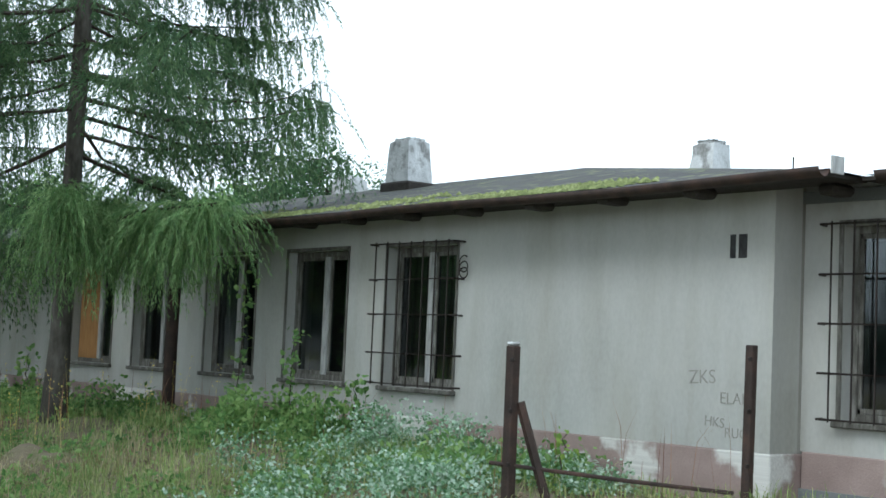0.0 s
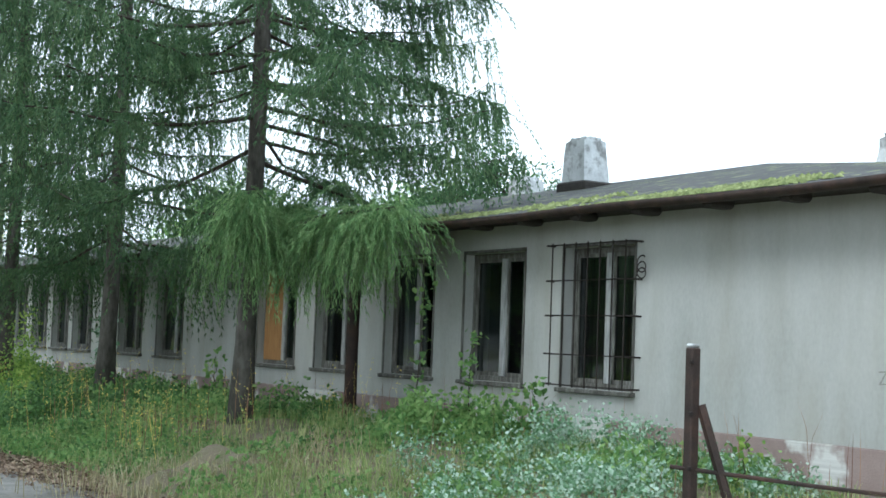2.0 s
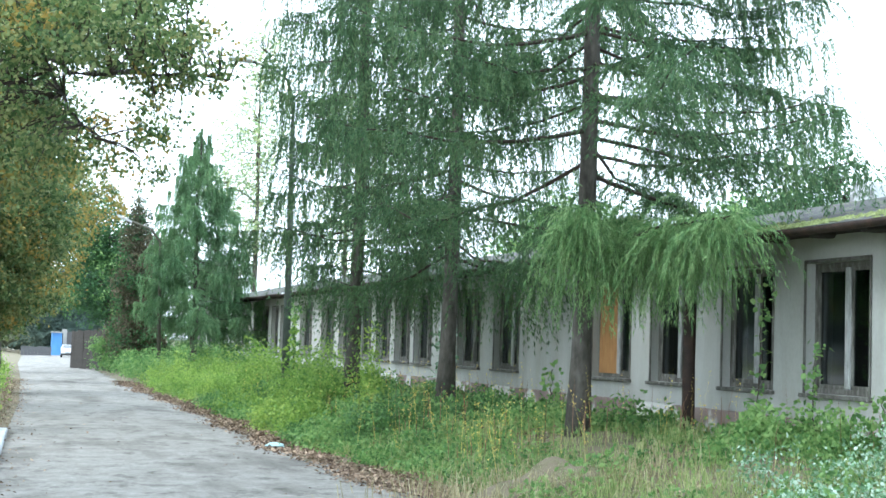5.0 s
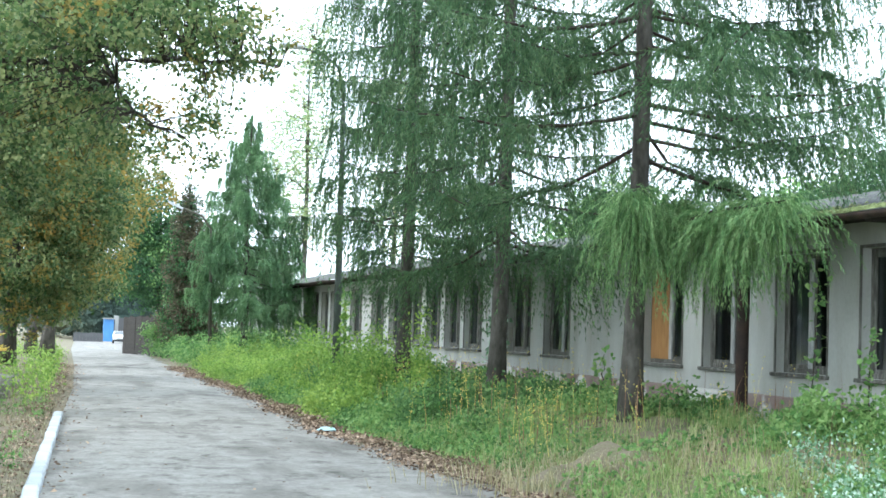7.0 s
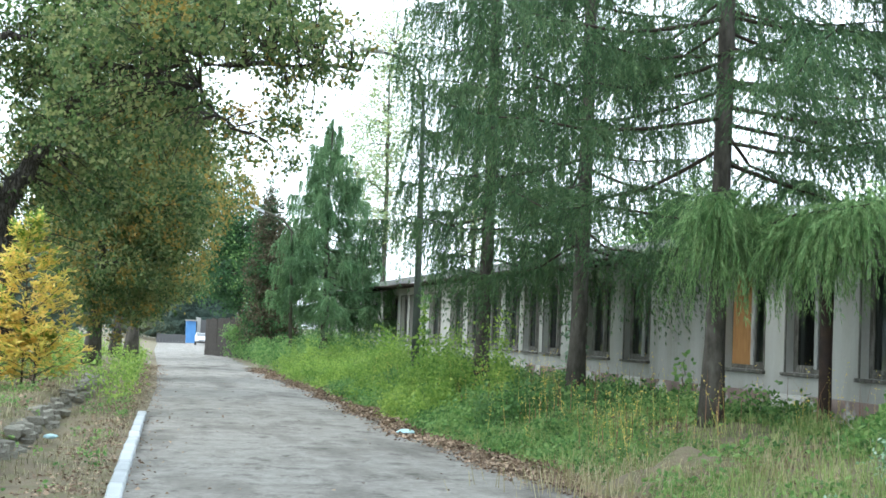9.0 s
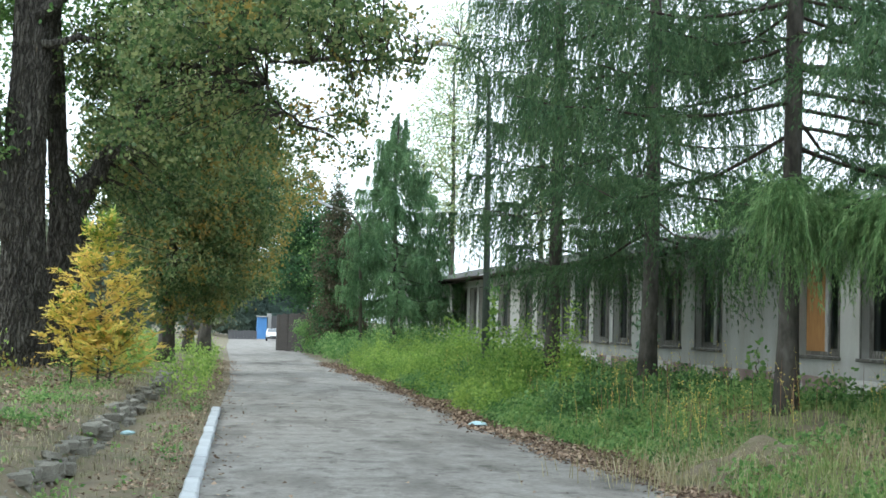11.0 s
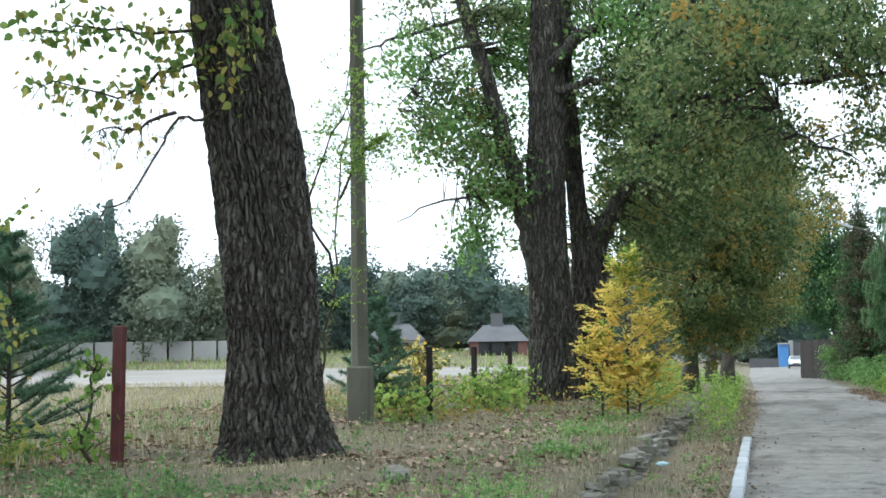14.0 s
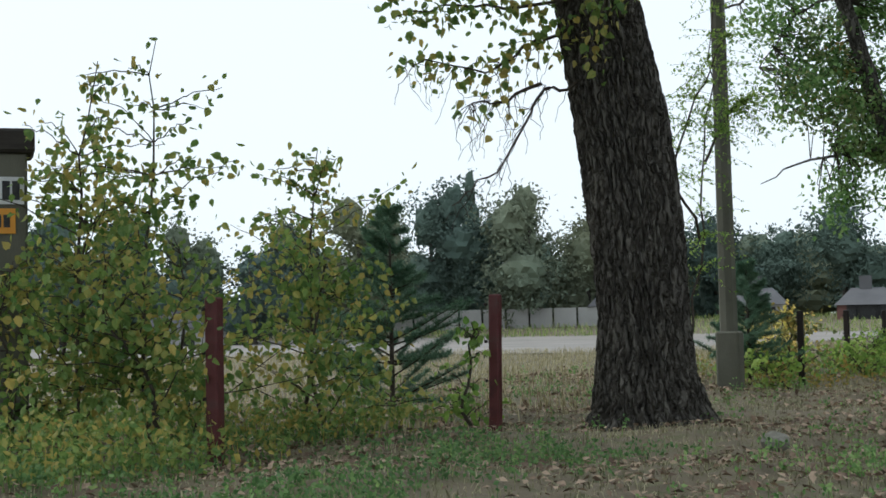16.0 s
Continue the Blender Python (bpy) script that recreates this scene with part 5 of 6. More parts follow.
pine((-8.0, 14.4, 0.4), 2.5, 1.0, "young blue-green pine beyond the fence")
pine((-5.75, 22.6, 0.4), 2.0, 0.75, "young blue-green pine behind the concrete pole")

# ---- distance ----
# Distance haze is mixed into the leaf colour as a blue-grey cast.
FAR = material("haze_tinted_leaves", [(0.065, 0.1, 0.085), (0.105, 0.15, 0.115), (0.18, 0.195, 0.12)], 0.05, 0.9, 0, object_random=0.5)
for i, (az, dist, h, w) in enumerate([(2.6, 118, 11, 5), (4, 125, 10, 6), (7, 122, 10.5, 5), (10, 118, 11, 5), (12.5, 125, 9, 5), (15, 120, 10, 5), (17.5, 118, 9.5, 5), (20.2, 115, 12, 5), (22.5, 112, 13, 5.5), (24.5, 122, 11, 5), (26.6, 115, 13.5, 6), (29.6, 108, 12.5, 6), (31.5, 118, 11, 5), (34, 105, 9.5, 6), (36.5, 115, 11, 6), (39, 110, 11.5, 6), (42, 110, 12, 7), (45.5, 112, 11, 7), (49, 112, 12, 7), (52, 115, 12, 7)]):
    a = radians(az)
    x, y = -dist * math.sin(a), dist * math.cos(a)
    z = float(land(x, y))
    h = h - 1.2
    bl = [(x + rng.normal(0, w * 0.22), y + rng.normal(0, 1), z + h * k, w * 0.5 * s, w * 0.5 * s, h * 0.24) for k, s in ((0.16, 1.0), (0.36, 1.15), (0.54, 1.1), (0.7, 0.85), (0.82, 0.6))]
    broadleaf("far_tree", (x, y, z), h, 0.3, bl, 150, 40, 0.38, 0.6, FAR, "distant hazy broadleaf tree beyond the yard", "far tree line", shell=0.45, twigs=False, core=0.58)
for az in np.arange(4, 53, 2.3):
    dist, h = rng.uniform(128, 138), rng.uniform(6.5, 9.0)
    x, y = -dist * math.sin(radians(az)), dist * math.cos(radians(az))
    z = float(land(x, y))
    bl = [(x + rng.normal(0, 1), y, z + h * k, 3.4 * q, 3, h * 0.26) for k, q in ((0.2, 1.1), (0.5, 1.0), (0.75, 0.7))]
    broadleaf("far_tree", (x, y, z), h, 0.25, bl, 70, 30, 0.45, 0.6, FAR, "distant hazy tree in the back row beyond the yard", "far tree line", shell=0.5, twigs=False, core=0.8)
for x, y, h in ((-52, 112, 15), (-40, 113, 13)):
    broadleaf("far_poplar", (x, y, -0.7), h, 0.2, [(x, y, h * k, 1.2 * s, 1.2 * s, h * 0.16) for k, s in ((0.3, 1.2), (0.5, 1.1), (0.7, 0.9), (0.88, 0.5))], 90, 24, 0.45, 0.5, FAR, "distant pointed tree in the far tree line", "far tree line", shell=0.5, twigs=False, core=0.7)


def far_house(x, y, w, h, ridge, red, turn):
    z = float(land(x, y)) - 1.2
    t = thing("far_house", (x, y, z), "distant low house with grey pitched roof", "house", "far houses")
    m = Matrix.Translation((x, y, z)) @ pose(0, 0, 0, 0, 0, turn)
    def put(nm, bag, mat):
        me = bag.mesh(nm, mat)
        me.transform(m)
        part(nm, me, t)
    put("wall", Bag().box(-w / 2, w / 2, -3, 3, 0, h), BRICK_RED if red else FAR_WALL)
    put("roof", Bag().add([(-w / 2 - 0.2, -3.3, h), (w / 2 + 0.2, -3.3, h), (w / 2 - 1, 0, ridge), (-w / 2 + 1, 0, ridge), (-w / 2 - 0.2, 3.3, h), (w / 2 + 0.2, 3.3, h)], [[0, 1, 2, 3], [5, 4, 3, 2], [1, 5, 2, 2], [4, 0, 3, 3]]), FAR_ROOF)
    put("chimney", Bag().box(-0.6, 0.3, -0.3, 0.3, ridge - 0.5, ridge + 0.9), FAR_ROOF)
    for k in np.linspace(-w / 2 + 1.2, w / 2 - 1.2, 4):
        put("window", Bag().box(k - 0.5, k + 0.5, -3.04, -2.98, 0.9, 2.1), INK)


far_house(-25.6, 108, 4.2, 2.3, 3.6, False, 10)
far_house(-17.3, 108, 4.4, 2.1, 3.4, True, 8)
far_house(-36, 107, 5.4, 2.5, 4.0, False, 15)
far_house(-64, 88, 8, 2.6, 4.4, False, 35)
fw = thing("far_wall", (-46, 101, 0.6), "long pale concrete wall beyond the yard", "wall")
for k in range(9):
    x = -54 + k * 1.9
    part("panel", Bag().box(x, x + 1.85, 100.5 + 0.35 * k, 100.6 + 0.35 * k, 0.0, 2.35).mesh("panel", FAR_WALL), fw)

# ---- posts, poles, pillar ----
def post(x, y, z0, z1, w, mat, label, lean=(0, 0)):
    b = bmesh.new()
    bmesh.ops.create_cube(b, size=1, matrix=Matrix.Diagonal((w, w, z1 - z0, 1)))
    bmesh.ops.bevel(b, geom=b.edges[:], offset=w * 0.12, segments=1, affect="EDGES")
    for v in b.verts:
        v.co.x += lean[0] * (v.co.z / (z1 - z0) + 0.5)
        v.co.y += lean[1] * (v.co.z / (z1 - z0) + 0.5)
    me = Bag().bm(b).mesh("shaft", mat)
    t = thing("fence_post", (x, y, z0), label, "fence post", "old fence posts")
    me.transform(Matrix.Translation((x, y, (z0 + z1) / 2)))
    part("shaft", me, t)
    for z in (z1 - 0.12, z1 - 0.5, z1 - 0.9):
        part("wire_lug", Bag().box(x - w / 2 - 0.02, x - w / 2 + 0.01, y - w / 2 - 0.012, y - w / 2 + 0.012, z, z + 0.03, 0.004).mesh("wire_lug", DARK_STEEL), t)
    return t


p1 = post(7.01, 7.82, 0.3, 1.66, 0.085, RUST, "rusty steel fence post with a slanting strut", (0.0, 0.0))
part("strut", Bag().tube([(7.06, 7.78, 1.24), (7.25, 7.58, 0.35)], 0.038, 6).mesh("strut", RUST), p1)
part("cap", Bag().box(6.97, 7.05, 7.78, 7.86, 1.66, 1.69, 0.012).mesh("cap", CHIMNEY), p1)
post(8.22, 6.56, 0.3, 1.74, 0.07, RUST, "rusty steel fence post before the house corner", (0.02, 0.0))
rail = lone("fallen_rail", Bag().tube([(6.9, 7.92, 0.78), (7.6, 7.2, 0.7), (8.15, 6.62, 0.65)], 0.016, 6).mesh("fallen_rail", RUST), "rusty sagging rail between fence posts", "rail")
post(-7.35, 9.91, 0.3, 1.82, 0.125, RED_STEEL, "dark red fence post among birch saplings")
post(-6.04, 12.95, 0.3, 1.83, 0.11, RED_STEEL, "dark red steel fence post on the verge", (0.03, 0))
post(-5.0, 23.09, 0.3, 1.6, 0.1, DARK_STEEL, "dark steel fence post among young growth")
post(-5.36, 29.45, 0.3, 1.6, 0.11, DARK_STEEL, "dark steel fence post among young growth")
post(-5.45, 35.2, 0.3, 1.58, 0.11, DARK_STEEL, "dark steel fence post near the old poplar")

cp = thing("concrete_pole", (-5.43, 20.11, 0.4), "tall grey-brown concrete pole on a wider footing", "pole")
part("shaft", Bag().tube([(-5.43, 20.11, 1.3), (-5.44, 20.11, 5), (-5.45, 20.11, 9)], [0.135, 0.115, 0.095], 8).mesh("shaft", CONCRETE), cp)
part("footing", Bag().box(-5.6, -5.25, 19.95, 20.27, 0.25, 1.32, 0.03).mesh("footing", CONCRETE), cp)

lamp = thing("street_lamp", (6.0, 29.9, 0.45), "tall slender dark green street lamp with a curved arm", "street lamp")
part("pole", Bag().tube([(6.08, 29.9, 0.4), (6.06, 29.9, 3.2), (6.02, 29.9, 6.4)], [0.09, 0.075, 0.05], 10).mesh("pole", GREEN_STEEL, True), lamp)
part("arm", Bag().tube([(6.02, 29.9, 6.4), (6.0, 29.9, 6.9), (5.85, 29.85, 7.3), (5.5, 29.75, 7.5), (5.0, 29.65, 7.6)], 0.032, 8).mesh("arm", GREEN_STEEL, True), lamp)
part("lamp_head", Bag().box(4.5, 5.05, 29.55, 29.75, 7.56, 7.68, 0.04).mesh("lamp_head", PLATE_WHITE), lamp)
lamp2 = thing("street_lamp", (4.5, 49.85, 0.2), "distant street lamp with a flat pale head", "street lamp")
part("pole", Bag().tube([(5.6, 49.9, 0.1), (5.45, 49.9, 4.9), (5.1, 49.88, 5.35), (4.4, 49.86, 5.6)], [0.07, 0.05, 0.04, 0.03], 8).mesh("pole", CONCRETE, True), lamp2)
part("lamp_head", Bag().add([(3.9, 49.8, 5.83), (4.42, 49.8, 5.6), (4.42, 50.0, 5.6), (3.9, 50.0, 5.83), (3.9, 49.8, 5.74), (4.42, 49.8, 5.54), (4.42, 50, 5.54), (3.9, 50, 5.74)], [[0, 1, 2, 3], [7, 6, 5, 4], [0, 4, 5, 1], [1, 5, 6, 2], [2, 6, 7, 3], [3, 7, 4, 0]]).mesh("lamp_head", PLATE_WHITE), lamp2)
wire = lone("overhead_wire", Bag().tube([(4.6, 29.6, 7.65), (3.0, 24, 7.6), (1.2, 16, 8.2), (-1, 6, 9.5)], 0.008, 4).mesh("overhead_wire", DARK_STEEL), "thin dark overhead wire above the lane", "wire")

pil = thing("switch_pillar", (-9.95, 10.0, 0.4), "grey-brown concrete switch pillar with number plates", "pillar")
part("body", Bag().box(-0.35, 0.35, -0.3, 0.3, 0, 2.85, 0.02).mesh("body", CONCRETE), pil).matrix_basis = Matrix.Translation((-9.98, 9.95, 0.4)) @ pose(0, 0, 0, 0, 0, 44)
part("cap", Bag().box(-0.42, 0.42, -0.37, 0.37, 2.85, 3.08, 0.03).mesh("cap", DARK_WOOD), pil).matrix_basis = Matrix.Translation((-9.98, 9.95, 0.4)) @ pose(0, 0, 0, 0, 0, 44)
pl = part("plate", Bag().box(0.08, 0.32, -0.32, -0.302, 2.36, 2.62, 0.003).mesh("plate", PLATE_WHITE), pil, "white plate with dark bars")
po = part("plate", Bag().box(0.0, 0.24, -0.32, -0.302, 2.08, 2.32, 0.003).mesh("plate", ORANGE), pil, "orange plate with dark bars")
br = part("plate_mark", Bag().box(0.12, 0.19, -0.325, -0.321, 2.4, 2.58).box(0.21, 0.28, -0.325, -0.321, 2.4, 2.58).box(0.05, 0.11, -0.325, -0.321, 2.14, 2.26).box(0.13, 0.19, -0.325, -0.321, 2.14, 2.26).mesh("plate_mark", INK), pil)
for ob in (pl, po, br):
    ob.matrix_basis = Matrix.Translation((-9.98, 9.95, 0.4)) @ pose(0, 0, 0, 0, 0, 44)

# ---- far end of the lane: gate, car, blue shed ----
gate = thing("gate", (4.3, 63.5, 0), "dark weathered board gate at the lane side", "gate")
gb = Bag().box(-0.155, 0.155, -0.02, 0.02, 0, 1.72, 0.008).mesh("board", DARK_WOOD)
for k in range(16):
    part("board", gb, gate).matrix_basis = Matrix.Translation((3.45 + 0.12 * k, 65.8 - 0.3 * k, 0.0 + rng.normal(0, 0.03))) @ pose(0, 0, 0, 0, rng.normal(0, 1), -68)
part("rail", Bag().tube([(3.45, 65.85, 1.3), (5.35, 61.2, 1.3)], 0.04, 4).mesh("rail", DARK_WOOD), gate)


def car(at, turn):
    t = thing("car", at, "small white hatchback parked at the lane end", "car")
    m = Matrix.Translation(at) @ pose(0, 0, 0, 0, 0, turn)
    def put(nm, me, label=""):
        me.transform(m)
        part(nm, me, t, label)
    side = [(-2.0, 0.3), (-2.0, 0.85), (-1.85, 1.0), (-1.45, 1.38), (0.2, 1.42), (0.85, 1.0), (1.85, 0.85), (2.0, 0.6), (2.0, 0.3)]
    n = len(side)
    v = [(x * 1.0, s * (0.82 if z < 1.1 else 0.66), z) for s in (-1, 1) for x, z in side]
    f = [[i, (i + 1) % n, n + (i + 1) % n, n + i] for i in range(n)]
    me = bpy.data.meshes.new("body")
    me.from_pydata(v, [], f + [list(range(n))[::-1], list(range(n, 2 * n))])
    me.materials.append(WHITE_PAINT)
    put("body", me)
    put("windscreen", Bag().add([(0.84, -0.68, 1.03), (0.84, 0.68, 1.03), (0.25, 0.58, 1.4), (0.25, -0.58, 1.4)], [[0, 1, 2, 3]]).mesh("windscreen", WINDSCREEN))
    put("bumper", Bag().box(1.96, 2.06, -0.8, 0.8, 0.3, 0.46, 0.03).mesh("bumper", BLACK))
    put("grille", Bag().box(1.98, 2.03, -0.4, 0.4, 0.5, 0.6, 0.01).mesh("grille", BLACK))
    for s in (-1, 1):
        put("headlight", Bag().box(1.9, 2.0, s * 0.66 - 0.12, s * 0.66 + 0.12, 0.58, 0.74, 0.02).mesh("headlight", PLATE_WHITE))
        for x in (-1.25, 1.25):
            put("wheel", Bag().tube([(x, s * 0.66, 0.3), (x, s * 0.84, 0.3)], 0.3, 14).mesh("wheel", BLACK))


car((8.1, 164, float(land(8.1, 164)) + 0.05), -92)
shed = thing("blue_shed", (7.5, 182, -1.3), "bright blue sheet-metal shed beyond the lane", "shed")
part("wall", Bag().box(6.9, 8.1, 181, 184, -1.6, 1.5).mesh("wall", BLUE), shed)
part("roof", Bag().box(6.8, 8.2, 180.7, 184.3, 1.5, 1.65, 0.04).mesh("roof", FAR_WALL), shed)
part("gable", Bag().box(8.22, 8.7, 181.5, 184, -1.6, 2.0).mesh("gable", FAR_WALL), shed)
part("annexe", Bag().box(8.72, 10.2, 182, 184, -1.6, 1.7).mesh("annexe", FAR_ROOF), shed)
yard_fence = thing("yard_fence", (5, 176, -1.3), "grey-brown board fence closing the lane's end", "fence")
yb = Bag().box(-0.19, 0.19, -0.03, 0.03, 0, 1.2, 0.01).mesh("board", FAR_ROOF)
for k in range(9):
    part("board", yb, yard_fence).matrix_basis = Matrix.Translation((3.3 + 0.4 * k, 176 + 0.1 * k, -1.45 + rng.normal(0, 0.04)))
for x, y, h, w in ((0, 196, 12, 9), (11.5, 198, 13, 9), (18, 190, 13, 9), (-9, 188, 12, 9), (27, 180, 12, 9), (4, 212, 10, 10), (7.5, 203, 9, 8)):
    z = float(land(x, y))
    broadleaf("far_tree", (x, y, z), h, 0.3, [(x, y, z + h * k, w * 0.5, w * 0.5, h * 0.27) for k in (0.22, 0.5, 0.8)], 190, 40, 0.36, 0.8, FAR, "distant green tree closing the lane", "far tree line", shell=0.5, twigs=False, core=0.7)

# ---- ground cover ----
VERGE_DRY = material("verge_dry_grass", [(0.13, 0.12, 0.065), (0.27, 0.25, 0.14), (0.48, 0.43, 0.28)], 0.9, 0.85, 0, island=0.6, translucent=0.2)

def blades(x, y, h, w=0.008, bend=0.5):
    """Grass blades of two segments each."""
    n = len(x)
    b = np.stack([x, y, rough_land(x, y) - 0.02], 1)
    a = rng.uniform(0, 2 * np.pi, n)
    d = np.stack([np.cos(a), np.sin(a), np.zeros(n)], 1)
    s = np.stack([-d[:, 1], d[:, 0], np.zeros(n)], 1) * (np.broadcast_to(w, n) / 2)[:, None]
    H = np.asarray(h)[:, None]
    k = rng.uniform(0.1, 1.0, n)[:, None] * bend
    m = b + np.array([0, 0, 0.6]) * H + d * H * 0.25 * k
    t = b + np.array([0, 0, 0.95]) * H * (1 - 0.35 * k) + d * H * 0.75 * k
    v = np.stack([b - s, b + s, m + s * 0.8, m - s * 0.8, t], 1).reshape(-1, 3)
    o = np.arange(n)[:, None] * 5
    return v, np.concatenate([o + [0, 1, 2], o + [0, 2, 3], o + [3, 2, 4]])


def weeds(x, y, h, per, size, spread, width=0.6):
    """Upright leafy stems."""
    n = len(x)
    b = np.stack([x, y, rough_land(x, y)], 1)
    top = b + np.stack([rng.normal(0, 0.12, n) * h, rng.normal(0, 0.12, n) * h, h], 1)
    q = rng.uniform(0.12, 1.0, (n, per)) ** 0.8
    at = b[:, None] + (top - b)[:, None] * q[:, :, None] + rng.normal(size=(n, per, 3)) * (spread * (1.2 - 0.8 * q))[:, :, None] * np.array([1, 1, 0.5])
    v, f = leaves(at.reshape(-1, 3), size, width, 0.1)
    sv = np.stack([b - [0.004, 0.003, 0], b + [0.004, 0.003, 0], top], 1).reshape(-1, 3)
    return np.concatenate([v, sv]), np.concatenate([f, np.arange(len(sv)).reshape(-1, 3) + len(v)])


def lump(x, y):
    return np.clip(0.62 + 0.3 * np.sin(x * 2.1 + y * 0.6) + 0.3 * np.sin(y * 1.55 + 1) + 0.2 * np.sin(y * 3.7 - x * 2.7), 0.25, 1.4)


def spread_over(n, x0, x1, y0, y1, seed=0.0, clump=0.0):
    x, y = rng.uniform(x0, x1, n), rng.uniform(y0, y1, n)
    if clump:
        keep = np.sin(x * 2.3 + seed) + np.sin(y * 1.7 + seed * 2) + 0.7 * np.sin(x * 4.1 - y * 3.3 + seed) + rng.normal(0, 0.6, n) > clump
        x, y = x[keep], y[keep]
    return x, y


def off_road_right(x, y, gap=0.15):
    k = x > road_right(y) + gap
    return x[k], y[k]


def stuff(name, vf, mat, label, category):
    lone(name, mesh_of(name, vf[0], vf[1], mat), label, category, kind="stuff")


# bank between lane and house
BANK_GRASS = material("long_bank_grass", [(0.14, 0.22, 0.06), (0.28, 0.37, 0.12), (0.46, 0.45, 0.22)], 1.6, 0.7, 0, island=0.4, translucent=0.35)
x, y = off_road_right(*spread_over(26000, 4.3, 9.1, 4, 45), 0.42)
stuff("bank_grass", blades(x, y, rng.uniform(0.08, 0.3, len(x)), 0.008, 1.4), GRASS, "mixed green and dry grass on the bank", "grass")
x, y = off_road_right(*spread_over(11000, 4.6, 8.9, 9, 19, 1.0, 0.3), 0.5)
stuff("tall_bank_grass", blades(x, y, rng.uniform(0.15, 0.5, len(x)), 0.007, 2.2), BANK_GRASS, "tall bleached grass before the house", "grass")
x, y = spread_over(480, 6.6, 8.7, 8.0, 11.6, 0.4, 0.3)
stuff("pale_brambles", weeds(x, y, rng.uniform(0.15, 0.55, len(x)) * (0.6 + 0.5 * smooth((y - 8.5) / 3)), 46, 0.046, 0.13, 0.7), LEAF_PALE, "pale-backed bramble thicket under the windows", "bramble")
x, y = off_road_right(*spread_over(420, 5.4, 7.2, 7.6, 10.2, 2.4, 0.1), 0.4)
stuff("pale_brambles", weeds(x, y, rng.uniform(0.12, 0.35, len(x)), 34, 0.042, 0.12, 0.7), LEAF_PALE, "low pale-backed brambles on the bank", "bramble")
x, y = spread_over(190, 7.0, 8.8, 11.9, 13.9, 0.9, 0.1)
stuff("green_nettles", weeds(x, y, rng.uniform(0.15, 0.6, len(x)), 40, 0.07, 0.14, 0.75), LEAF_GREEN, "bright green broad-leaved weeds before the house", "weeds")
x, y = off_road_right(*spread_over(3300, 4.6, 9.0, 8, 24, 1.9, 0.2), 0.5)
stuff("bank_weeds", weeds(x, y, lump(x, y) * rng.uniform(0.08, 0.42, len(x)) * (0.5 + 0.5 * smooth((x - 4.6) / 2)), 16, 0.075, 0.13), LEAF_GREEN, "green mixed weeds on the bank", "weeds")
def clumped(n, per, x0, x1, y0, y1, r, h0, h1, gap=0.25):
    """Stems gathered in bushes, each bush with a height of its own, lower at its rim."""
    cx, cy, ch, cr = rng.uniform(x0, x1, n), rng.uniform(y0, y1, n), rng.uniform(h0 ** 0.5, h1 ** 0.5, n) ** 2, rng.uniform(0.5, 1.3, n) * r
    ch = ch * (0.45 + 0.55 * smooth((cx - road_right(cy)) / 1.4))
    ox, oy = rng.normal(0, 0.5, (n, per)), rng.normal(0, 0.5, (n, per))
    x, y = (cx[:, None] + ox * cr[:, None]).ravel(), (cy[:, None] + oy * cr[:, None]).ravel()
    h = (ch[:, None] * np.exp(-0.7 * (ox ** 2 + oy ** 2)) * rng.uniform(0.55, 1.1, (n, per))).ravel()
    k = x > road_right(y) + gap
    return x[k], y[k], h[k]


RED_STEM = material("dry_red_stems", [(0.12, 0.055, 0.035), (0.24, 0.12, 0.075), (0.34, 0.2, 0.12)], 3, 0.85, 0, island=0.5)
WEED_DARK = material("dark_weed_leaves", [(0.06, 0.13, 0.045), (0.115, 0.22, 0.07), (0.2, 0.32, 0.115)], 0.6, 0.55, 0, island=0.4, translucent=0.45)
x, y, h = clumped(46, 20, 4.6, 7.9, 18, 34, 0.7, 0.15, 0.75)
stuff("tall_weeds", weeds(x, y, h, 28, 0.075, 0.13), WEED_DARK, "dense dark green weeds and shrubs along the lane", "weeds")
x, y, h = clumped(56, 20, 4.5, 7.9, 18, 33, 0.7, 0.15, 0.8)
stuff("tall_weeds", weeds(x, y, h, 26, 0.07, 0.13), LEAF_GREEN, "green weeds of uneven height along the lane", "weeds")
x, y, h = clumped(60, 22, 4.4, 7.2, 22, 46, 0.8, 0.25, 1.25)
stuff("tall_weeds", weeds(x, y, h, 34, 0.066, 0.14), LEAF_FRESH, "fresh yellow-green shrubs along the lane", "weeds")
x, y = off_road_right(*spread_over(4200, 4.3, 6.4, 14, 40, 0.9, -0.5), 0.4)
stuff("low_weeds", weeds(x, y, rng.uniform(0.05, 0.24, len(x)), 9, 0.055, 0.07), LEAF_GREEN, "low green ground cover at the lane edge", "weeds")
x, y = off_road_right(*spread_over(700, 5.2, 8.6, 15, 30, 0.4, 0.1), 0.7)
stuff("dead_stems", blades(x, y, rng.uniform(0.3, 0.85, len(x)), 0.009, 0.35), RED_STEM, "dry reddish weed stalks among shrubs", "stems")
x, y = off_road_right(*spread_over(900, 4.3, 8.8, 45, 66, 2.3, -0.6), 0.3)
stuff("tall_weeds", weeds(x, y, rng.uniform(0.3, 1.0, len(x)), 24, 0.11, 0.2), LEAF_GREEN, "weeds and bushes near the far gate", "weeds")
x, y = off_road_right(*spread_over(240, 4.9, 8.6, 14, 30, 0.6, 0.3), 0.6)
stuff("goldenrod", weeds(x, y, rng.uniform(0.5, 0.95, len(x)), 18, 0.026, 0.035), LEAF_YELLOW, "scattered yellow goldenrod flowers among weeds", "flowers")
